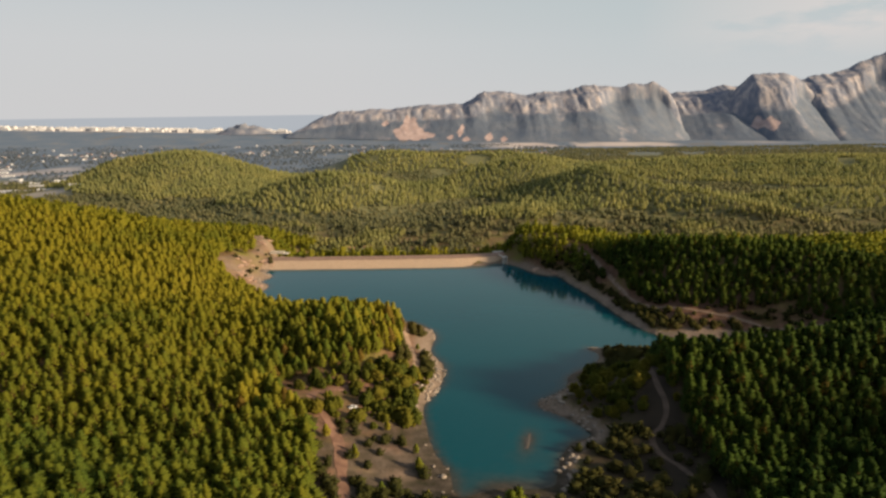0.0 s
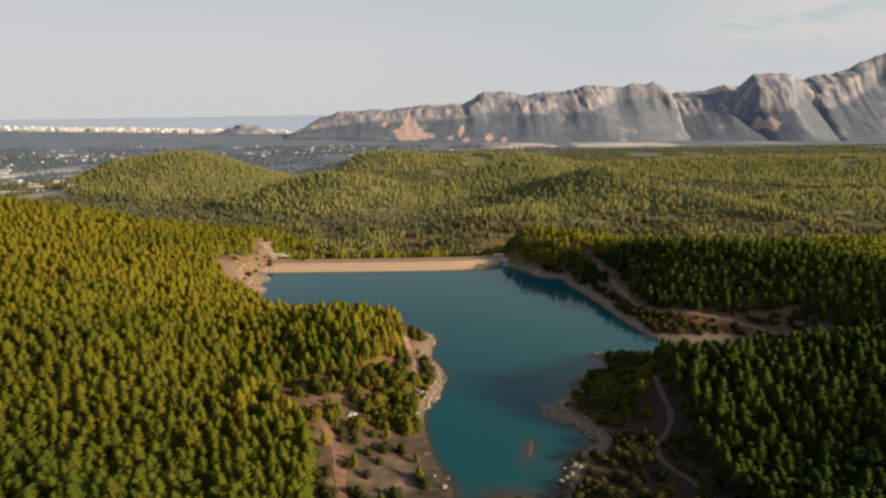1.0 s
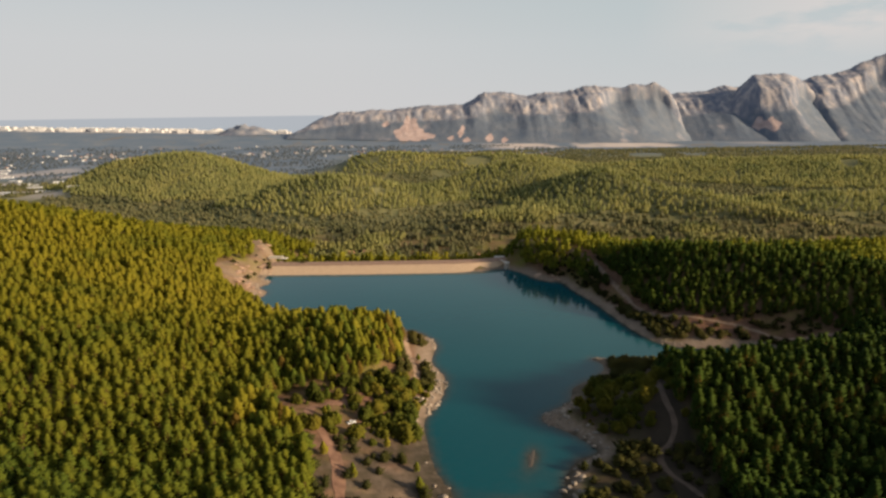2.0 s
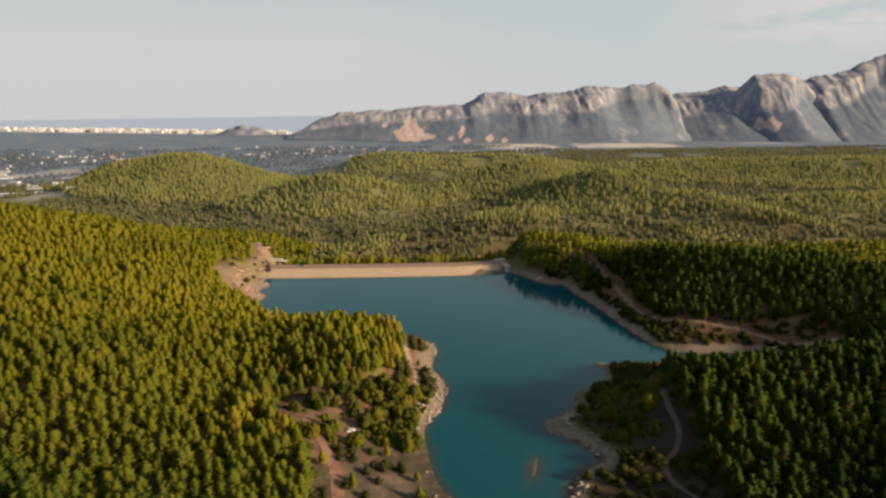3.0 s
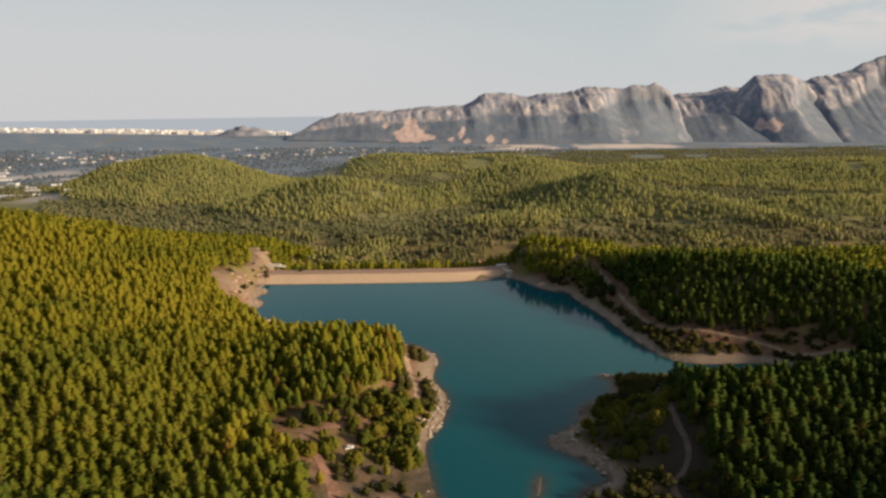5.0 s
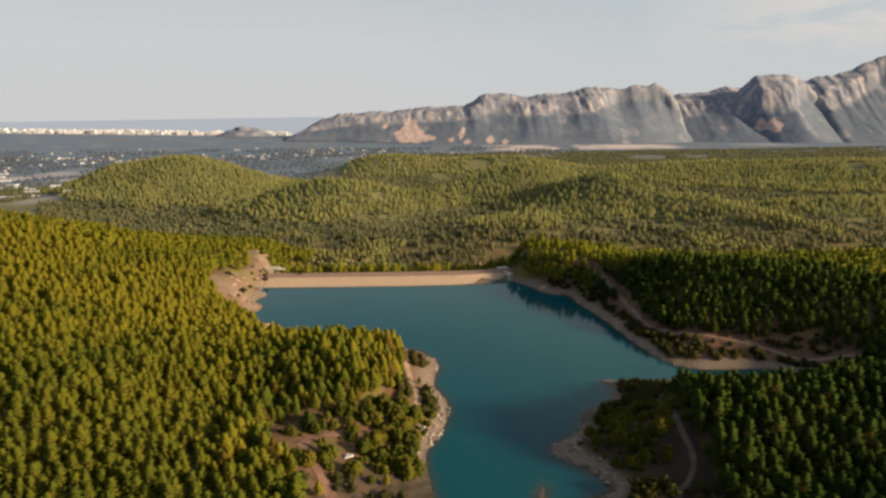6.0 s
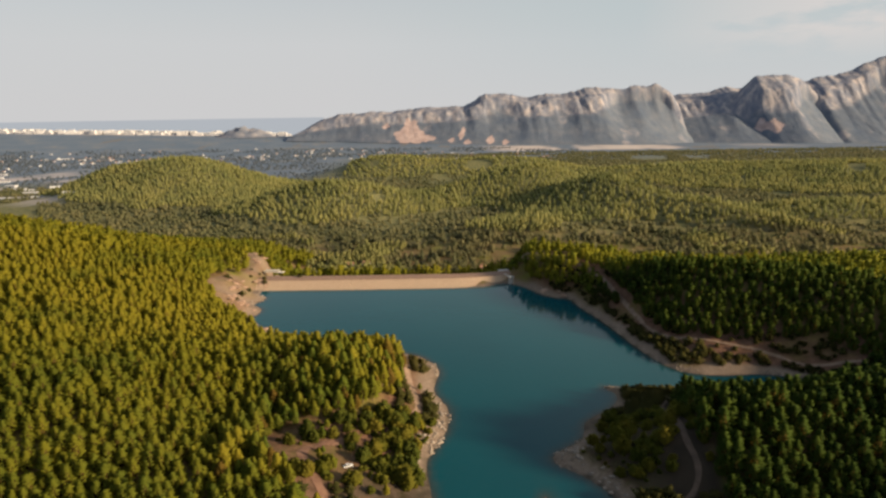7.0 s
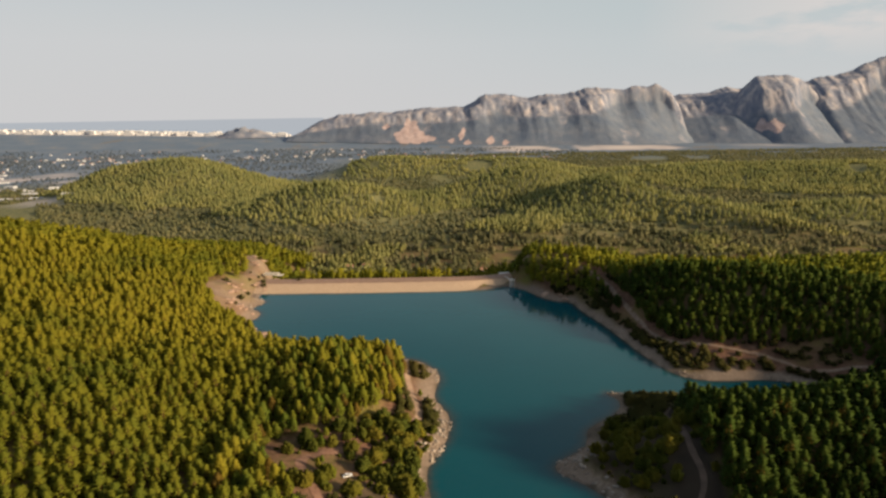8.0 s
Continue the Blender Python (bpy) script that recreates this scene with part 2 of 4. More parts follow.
def mountain_material():
    m = Nodes("hazed_limestone", 0.95, 0.05)
    ribs = m.noise(0.020, 8.0, 0.62, (1.0, 1.0, 0.28))
    # blue-grey of rock and woods includes the haze of distance
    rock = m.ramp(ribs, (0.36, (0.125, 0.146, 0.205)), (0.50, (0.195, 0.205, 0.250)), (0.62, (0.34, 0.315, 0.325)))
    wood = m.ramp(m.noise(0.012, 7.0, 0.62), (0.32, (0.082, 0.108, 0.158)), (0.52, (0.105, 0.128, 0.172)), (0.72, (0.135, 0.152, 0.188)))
    m.bump(m.noise(0.035, 8.0, 0.7, (1.0, 1.0, 0.35)), 0.45, 8.0)
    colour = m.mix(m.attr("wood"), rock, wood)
    colour = m.mix(m.attr("quarry"), colour, m.ramp(m.noise(0.03, 6.0), (0.3, (0.31, 0.238, 0.235)), (0.7, (0.44, 0.355, 0.345))))
    return m.done(colour)


def water_material():
    m = Nodes("reservoir_water", 0.08, 0.20)
    m.bsdf.inputs["IOR"].default_value = 1.33
    ripple = m.noise(0.5, 4.0, 0.6, (1.0, 0.45, 1.0))
    m.bump(ripple, 0.10, 0.3)
    drift = m.noise(0.012, 3.0)
    deep = m.ramp(drift, (0.3, (0.000, 0.053, 0.073)), (0.7, (0.000, 0.060, 0.081)))
    bed = m.ramp(m.noise(0.25, 5.0), (0.3, (0.028, 0.030, 0.024)), (0.7, (0.060, 0.050, 0.038)))
    return m.done(m.mix(m.attr("shallow"), deep, bed))         # the bed shows through near the edge


GROUND, MOUNTAIN, WATER = ground_material(), mountain_material(), water_material()


# ---------------------------------------------------------------- mesh helpers
def mesh_of(name, verts, faces, materials, smooth=False, index=None, points=None):
    """A mesh from arrays; faces all triangles or all quads as an array, or a list of mixed faces."""
    me = bpy.data.meshes.new(name)
    verts = np.asarray(verts, dtype=np.float32)
    if isinstance(faces, np.ndarray):
        k = faces.shape[1]
        me.vertices.add(len(verts))
        me.vertices.foreach_set("co", verts.ravel())
        me.loops.add(faces.size)
        me.loops.foreach_set("vertex_index", faces.astype(np.int32).ravel())
        me.polygons.add(len(faces))
        me.polygons.foreach_set("loop_start", np.arange(0, faces.size, k, dtype=np.int32))
        me.update(calc_edges=True)
    else:
        me.from_pydata([tuple(v) for v in verts.tolist()], [], faces)
    for m in materials:
        me.materials.append(m)
    if index is not None:
        me.polygons.foreach_set("material_index", np.asarray(index, dtype=np.int32))
    if smooth:
        me.polygons.foreach_set("use_smooth", np.ones(len(me.polygons), dtype=bool))
    for key, values in (points or {}).items():
        layer = me.attributes.new(key, "FLOAT", "POINT")
        layer.data.foreach_set("value", np.asarray(values, dtype=np.float32))
    me.validate()
    return me


def part(name, me, parent, label=""):
    """Links a mesh (or a bmesh with its material) as one part under a thing."""
    ob = new(name, me)
    ob.parent = parent
    return tagged(ob, label)


def empty(name, m, label, category, group="", kind=""):
    ob = new(name)
    ob.empty_display_size = 0.5
    ob.matrix_world = m
    return tagged(ob, label, category, group, kind)


def block(sx, sy, sz, bevel=0.0, at=(0, 0, 0)):
    """A bevelled box standing on z = 0 at the given place, as verts and faces."""
    bm = bmesh.new()
    bmesh.ops.create_cube(bm, size=1.0, matrix=Matrix.Translation((at[0], at[1], at[2] + sz / 2)) @ Matrix.Diagonal((sx, sy, sz, 1)))
    if bevel:
        bmesh.ops.bevel(bm, geom=list(bm.edges), offset=bevel, segments=1, affect="EDGES", profile=0.5)
    return bm


def bake(name, bm, material):
    me = bpy.data.meshes.new(name)
    bm.to_mesh(me)
    bm.free()
    me.materials.append(material)
    return me


def lattice(ix, iy, seed):
    h = (ix * 374761393 + iy * 668265263 + seed * 974634541) & 0xFFFFFFFF
    h = ((h ^ (h >> 13)) * 1274126177) & 0xFFFFFFFF
    return ((h ^ (h >> 16)) & 0xFFFF) / 65535.0


def fbm(x, y, size, octaves=4, seed=1):
    """Value noise in -1..1, vectorised."""
    x, y = np.asarray(x, float) / size, np.asarray(y, float) / size
    total, amp, norm = 0.0, 1.0, 0.0
    for o in range(octaves):
        fx, fy = np.floor(x), np.floor(y)
        ix, iy = fx.astype(np.int64), fy.astype(np.int64)
        u, v = x - fx, y - fy
        u, v = u * u * (3 - 2 * u), v * v * (3 - 2 * v)
        a, b = lattice(ix, iy, seed + o), lattice(ix + 1, iy, seed + o)
        c, d = lattice(ix, iy + 1, seed + o), lattice(ix + 1, iy + 1, seed + o)
        total = total + amp * ((a + (b - a) * u) * (1 - v) + (c + (d - c) * u) * v)
        norm, amp, x, y = norm + amp, amp * 0.5, x * 2.03 + 11.3, y * 2.03 + 7.7
    return 2 * total / norm - 1


def step(a, b, v):
    t = np.clip((v - a) / (b - a), 0, 1)
    return t * t * (3 - 2 * t)


def spline(points, closed=False, n=4):
    """Catmull-Rom curve through the points."""
    p = np.array(points, float)
    k = len(p)
    idx = (lambda i: i % k) if closed else (lambda i: min(max(i, 0), k - 1))
    out = []
    for i in range(k if closed else k - 1):
        a, b, c, d = (p[idx(i + j)] for j in (-1, 0, 1, 2))
        for t in np.arange(n) / n:
            out.append(0.5 * (2 * b + (c - a) * t + (2 * a - 5 * b + 4 * c - d) * t * t + (3 * b - a - 3 * c + d) * t ** 3))
    if not closed:
        out.append(p[-1])
    return np.array(out)


def line_distance(x, y, line, closed=False):
    best = np.full(np.shape(x), 1e9)
    ends = np.roll(line, -1, 0) if closed else line[1:]
    for (ax, ay), (bx, by) in zip(line, ends):
        dx, dy = bx - ax, by - ay
        t = np.clip(((x - ax) * dx + (y - ay) * dy) / max(dx * dx + dy * dy, 1e-9), 0, 1)
        best = np.minimum(best, (x - ax - t * dx) ** 2 + (y - ay - t * dy) ** 2)
    return np.sqrt(best)


def inside(x, y, poly):
    hit = np.zeros(np.shape(x), bool)
    for (ax, ay), (bx, by) in zip(poly, np.roll(poly, -1, 0)):
        if ay != by:
            hit ^= ((ay > y) != (by > y)) & (x < (bx - ax) * (y - ay) / (by - ay) + ax)
    return hit


# ---------------------------------------------------------------- plan
# the reservoir's shore: dam and east bank with its bay, then the west bank with its peninsula
EAST = [(-162, 626), (-103, 626), (-36, 621), (9, 619), (37, 623), (56, 633), (68, 624), (84, 595), (95, 582), (107, 577), (112, 550),
        (120, 519), (126, 486), (131, 455), (137, 432), (144, 417), (156, 409), (174, 407), (192, 408), (214, 400), (206, 386),
        (160, 378), (124, 388), (108, 390), (92, 393), (97, 381), (90, 366), (72, 349), (66, 331), (48, 313), (60, 297), (69, 280)]
WEST = [(58, 272), (50, 258), (47, 247), (42, 236), (20, 236), (5, 231), (2, 249), (-5, 266), (-9, 287), (-11, 312), (-4, 333),
        (0, 358), (-3, 374), (-9, 392), (-6, 420), (-13, 438), (-30, 452), (-76, 455), (-118, 470), (-131, 486), (-134, 502), (-146, 514),
        (-163, 532), (-157, 545), (-158, 562), (-168, 575), (-162, 593), (-172, 612)]
SHORE = spline(EAST + WEST, closed=True)
# peninsula's open ground, the headland's open ground, the bare west abutment
CLEARING = spline([(-30, 440), (-27, 400), (-33, 352), (-56, 331), (-84, 318), (-86, 296), (-66, 272), (-54, 245), (-44, 205), (10, 205), (30, 260), (15, 420)], True)
THICKET = spline([(142, 388), (124, 366), (115, 344), (112, 318), (111, 292), (109, 276), (112, 262), (108, 248), (107, 205), (30, 205), (40, 300), (85, 400)], True)
BARE_BANK = spline([(-140, 552), (-172, 532), (-196, 548), (-205, 575), (-206, 606), (-194, 645), (-207, 690), (-197, 710), (-165, 690), (-140, 650)], True)
ROAD_EAST = spline([(68, 668), (105, 650), (124, 622), (134, 586), (138, 544), (142, 512), (148, 468), (169, 446), (199, 431), (222, 412), (250, 396)])
PATH_HEADLAND = spline([(142, 386), (132, 375), (121, 364), (113, 353), (110, 341), (106, 318), (104, 296), (104, 281), (99, 272), (93, 267), (93, 258), (99, 245), (101, 228), (100, 205)])
PATH_PENINSULA = spline([(-29, 436), (-25, 404), (-20, 376), (-17, 354), (-30, 334), (-46, 318), (-62, 306), (-66, 296), (-58, 280), (-48, 262), (-43, 240), (-36, 205)])

# hills: x, y, height, length along, length across, turn in degrees
NEAR_HILLS = [
    (-60, 372, 9, 34, 40, 0), (-150, 228, -14, 60, 26, 0), (-188, 285, 5, 45, 30, 0), (-400, 545, 23, 155, 85, 0), (-270, 400, 9, 80, 70, 0),
    # x 450 and 565: unseen hills added to shade headland and east bank
    (-105, 330, -14, 30, 30, 0), (-46, 308, -3, 16, 14, 0), (205, 306, 20, 105, 24, 3), (330, 310, 14, 70, 60, 0), (450, 140, 90, 80, 76, 0), (565, 325, 110, 90, 85, 0), (150, 252, -6, 70, 20, 0),
    (262, 482, 34, 115, 40, -38), (150, 590, 2, 70, 36, -60), (370, 420, -6, 90, 60, -30), (95, 690, 18, 50, 40, -40), (-196, 700, 15, 22, 14, -20),
]
FAR_HILLS = [
    (-660, 1690, 88, 128, 171, 0), (-850, 1670, 35, 72, 101, 0), (-450, 1420, 18, 75, 90, 0), (-205, 1235, 60, 122, 75, 5), (268, 1190, 60, 80, 74, 0),
    (345, 1125, 20, 70, 36, -42), (430, 1050, 21, 60, 30, -42), (500, 990, 12, 45, 22, -42), (200, 1400, 74, 96, 76, 10), (56, 1335, 34, 85, 56, 5), (105, 1010, 16, 78, 58, 0),
    (-190, 2150, 58, 130, 109, 0), (200, 2120, 55, 171, 90, 0), (690, 1090, 29, 179, 53, 0), (900, 1700, 41, 332, 115, 0), (560, 1850, 32, 240, 91, 0),
    (1300, 1500, 50, 352, 154, 0),
]


def hills(x, y, rows):
    total = 0.0
    for hx, hy, amp, lx, ly, turn in rows:
        c, s = math.cos(radians(turn)), math.sin(radians(turn))
        u, v = (x - hx) * c + (y - hy) * s, (y - hy) * c - (x - hx) * s
        total = total + amp * np.exp(-0.5 * ((u / lx) ** 2 + (v / ly) ** 2))
    return total


def shore_distance(x, y):
    d = line_distance(x, y, SHORE, True)
    return np.where(inside(x, y, SHORE), -d, d)


def land(x, y, s=None):
    """Height of the ground; the water's level is 0."""
    x, y = np.asarray(x, float), np.asarray(y, float)
    s = shore_distance(x, y) if s is None else s
    up = np.maximum(s, 0)
    bank = 3.6 * (1 - np.exp(-up / 9)) + 1.6 * step(0, 14, up) * fbm(x, y, 16, 3, 5)
    flats = np.exp(-0.5 * (((x - 15) / 40) ** 2 + ((y - 225) / 34) ** 2))
    bank = bank * (1 - 0.85 * np.clip(flats * 1.3, 0, 1))
    west = step(10, -70, x)
    rise = 60 * np.tanh(0.25 * np.maximum(up - 8, 0) / 60) * west * (1 - step(610, 690, y) * step(-235, -165, x)) * (1 - 0.9 * step(545, 865, y + 0.15 * x))
    east = (1 - west) * 5 * step(10, 60, up)
    near = hills(x, y, NEAR_HILLS) * step(2, 34, up)
    z = bank + rise + east + near
    below = step(655, 745, y) * (1 - 0.75 * west * step(-160, -240, x) * (1 - step(720, 1000, y)))
    z = z - below * (np.clip(z, 0, 9) + 24) - 16 * step(900, 2200, y)
    knobs = np.exp(-0.5 * (((x + 185) / 28) ** 2 + ((y - 640) / 60) ** 2)) * step(4, 14, up)
    z = z + knobs * 3.5 * (np.abs(fbm(x, y, 13, 3, 12)) + 0.5 * step(665, 680, y) * step(740, 710, y))
    rough = step(6, 60, up)
    z = z + rough * (2.2 * fbm(x, y, 60, 4, 11) + 6 * step(700, 1100, y) * fbm(x, y, 260, 4, 21))
    z = z + hills(x, y, FAR_HILLS) * step(640, 800, y)
    plain = step(2300, 3000, y)
    far = -8 - 0.026 * x
    z = z * (1 - plain) + plain * (-38 + (far + 38) * step(3300, 4650, y) + 3 * fbm(x, y, 400, 3, 31))
    z = z + step(300, 1500, -y) * 25
    under = np.where(y < 636, (y - 621) * 0.37 - 0.9, 4.9 - 0.5 * np.maximum(y - 654, 0))
    span = step(-192, -176, x) * step(84, 56, x) * (y > 600) * step(735, 700, y)
    z = z + span * (np.minimum(z, under) - z)
    bed = np.maximum(-9, 0.22 * s - 0.15)
    bar = np.exp(-0.5 * (((x - 38 - 0.23 * (y - 274)) / 4.0) ** 2 + ((y - 274) / 11) ** 2))
    bed = np.maximum(bed, -1.6 + 1.6 * bar)
    shallow = np.exp(-0.5 * (((x - 28) / 20) ** 2 + ((y - 238) / 8) ** 2))
    bed = bed * (1 - 0.9 * shallow)
    return np.where(s < 0, np.minimum(bed, 0.12), np.maximum(z, 0.1 * np.minimum(up, 3)) * (up > 0) + (z < 0) * np.minimum(z, 0) * (y > 640))


def pale_field(x, y):
    """Bare fields and yards on the plain to the west."""
    return step(0.02, 0.14, fbm(x, y * 0.6, 110, 3, 49)) * step(1350, 1500, y) * step(2700, 2400, y) * step(-0.53, -0.59, x / np.maximum(y, 1))


# ---------------------------------------------------------------- ground, one sheet to the horizon
def spaced(fine_from, fine_to, fine, lo, hi, growth):
    mid = np.arange(fine_from, fine_to + 1e-6, fine)
    right, gap = [mid[-1]], fine
    while right[-1] < hi:
        gap = min(gap * growth, 70)
        right.append(right[-1] + gap)
    left, gap = [mid[0]], fine
    while left[-1] > lo:
        gap = min(gap * growth, 70)
        left.append(left[-1] - gap)
    return np.concatenate([np.array(left[1:])[::-1], mid, np.array(right[1:])])


GX, GY = spaced(-230, 260, 3.6, -3900, 3900, 1.065), spaced(205, 690, 3.4, -1200, 4930, 1.034)
gx, gy = (a.ravel() for a in np.meshgrid(GX, GY))
gs = shore_distance(gx, gy)
gz = land(gx, gy, gs)
cols, rows_n = len(GX), len(GY)
gi = (np.arange(rows_n - 1)[:, None] * cols + np.arange(cols - 1)[None, :]).ravel()
quads = np.stack([gi, gi + 1, gi + 1 + cols, gi + cols], 1)

in_clear, in_thick, in_bare = inside(gx, gy, CLEARING), inside(gx, gy, THICKET), inside(gx, gy, BARE_BANK)
band = 9 + 6 * fbm(gx, gy, 35, 3, 41)
sand = (1 - step(band * 0.7, band * 1.3, gs)) * (gy < 680) + in_bare * np.clip(0.55 + 0.6 * fbm(gx, gy, 16, 3, 54), 0, 1)
flat_zone = np.exp(-0.5 * (((gx + 8) / 34) ** 2 + ((gy - 245) / 32) ** 2))
sand = sand + 0.8 * (gy > 3560) * (gy < 3760) * step(250, 420, gx) * step(1900, 1500, gx) * step(-0.1, 0.2, fbm(gx, gy * 0.3, 160, 3, 46))
sand = sand * (1 - 0.8 * np.exp(-0.5 * (((gx - 128) / 22) ** 2 + ((gy - 384) / 8) ** 2)))
sand = np.clip(sand + 0.7 * step(0.45, 0.85, flat_zone + 0.3 * fbm(gx, gy, 12, 3, 42)), 0, 1) * ((gy < 760) | (gy > 3500))
near_road = np.minimum(line_distance(gx, gy, ROAD_EAST), 400)
cut = step(48, 12, near_road) * (gx > 128) * (gx < 260)
red = np.clip(in_clear * step(2, 12, gs) * np.clip(0.70 + 0.8 * fbm(gx, gy, 18, 3, 44), 0, 1) + 0.95 * cut * step(-0.6, 0.0, fbm(gx, gy, 30, 3, 43))
              + 0.9 * np.exp(-0.5 * (((gx - 98) / 14) ** 2 + ((gy - 600) / 18) ** 2)) + 0.8 * in_bare * step(-0.4, 0.3, fbm(gx, gy, 12, 3, 45)), 0, 1)
scrubby = np.clip((in_thick * 0.7 + in_clear * (0.75 + 0.25 * step(290, 250, gy)) + 0.8 * step(20, 8, gs) * (gx > 100)) * step(3, 10, gs), 0, 1)
# the flats' shade is put into the colour as dark mud, beside real mud
flat_mud_shade = step(-0.7, -0.1, fbm(gx, gy, 9, 3, 47)) * step(0.12, 0.5, flat_zone) * 0.9
mud = np.clip(step(1.0, 0.3, gz) * (gy < 300) + flat_mud_shade + 0.8 * (gs < 0) + 0.7 * np.exp(-0.5 * (((gx - 78) / 10) ** 2 + ((gy - 345) / 8) ** 2)), 0, 1)
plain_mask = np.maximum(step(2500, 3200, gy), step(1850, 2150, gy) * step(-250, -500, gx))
dust = (gy > 3420) * (gy < 3820) * step(150, 420, gx) * step(2050, 1600, gx) * step(-0.25, 0.1, fbm(gx, gy * 0.3, 160, 3, 46))
town = (gy > 4560) * step(-1050, -1150, gx) * step(-0.5, 0.1, fbm(gx, gy * 0.3, 120, 3, 48))
dust = np.clip(dust + 0.8 * pale_field(gx, gy) + 0.8 * town, 0, 1)
# much darker soil beside the headland track and through the thicket
dark_soil = np.exp(-0.5 * (((gx - 115) / 9) ** 2 + ((gy - 300) / 34) ** 2)) + np.exp(-0.5 * (((gx - 100) / 16) ** 2 + ((gy - 240) / 22) ** 2))
dark_soil = np.clip(0.8 * dark_soil + 0.75 * in_thick * step(5, 13, gs) + 0.6 * fbm(gx, gy, 14, 3, 50) * (dark_soil > 0.2), 0, 1)
fields = step(2300, 3000, gy) + step(1250, 1500, gy) * step(-700, -900, gx)
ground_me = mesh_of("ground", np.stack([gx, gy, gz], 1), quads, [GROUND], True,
                    points={"sand": sand, "red": red, "scrub": scrubby, "mud": mud, "plain": plain_mask, "hazy_brush": step(820, 1100, gy), "field": np.clip(fields, 0, 1),
                            "dust": dust, "dark_soil": dark_soil})
tagged(new("ground", ground_me), "wooded valley ground with bare sandy shores and red soil", "ground", kind="structure")

# water
wx, wy = np.arange(-212, 271, 3.0), np.arange(212, 641, 3.0)
ax_, ay_ = (a.ravel() for a in np.meshgrid(wx, wy))
a_s = shore_distance(ax_, ay_)
a_bed = land(ax_, ay_, a_s)
shallow = np.clip(np.exp(np.minimum(a_bed + 0.1, 0) / 0.55) + 0.15 * fbm(ax_, ay_, 10, 3, 52) * (a_bed > -1.5), 0, 1) * (ay_ < 600)
wi = (np.arange(len(wy) - 1)[:, None] * len(wx) + np.arange(len(wx) - 1)[None, :]).ravel()
wet = a_s[wi] < 14
wi = wi[wet]
tagged(new("water", mesh_of("water", np.stack([ax_, ay_, 0 * ax_], 1), np.stack([wi, wi + 1, wi + 1 + len(wx), wi + len(wx)], 1), [WATER], True,
                            points={"shallow": shallow})),
       "calm teal water of the reservoir", "water", kind="structure")

# ---------------------------------------------------------------- mountains: crests as x, height, seen 4450 m off
WEST_MASSIF = [(-1010, 20), (-962, 48), (-843, 115), (-688, 168), (-535, 177), (-344, 178), (-153, 202), (152, 208), (266, 273), (380, 290),
               (475, 278), (570, 258), (702, 282), (835, 276), (948, 315), (1213, 304), (1288, 328), (1364, 313), (1420, 334), (1517, 285), (1575, 215), (1610, 60), (1650, -90)]
BACK_MASSIF = [(1350, 150), (1460, 240), (1595, 262), (1746, 267), (1858, 298), (1971, 297), (2150, 300), (2400, 240), (2600, 100)]
PEAK_MASSIF = [(1740, -90), (1850, 60), (1930, 200), (1990, 290), (2079, 365), (2180, 378), (2305, 380), (2400, 345), (2480, 270), (2600, 150), (2760, -20), (2860, -100)]
EAST_MASSIF = [(2150, 120), (2330, 300), (2459, 346), (2600, 368), (2717, 403), (2861, 463), (2961, 501), (3300, 560), (3700, 480)]


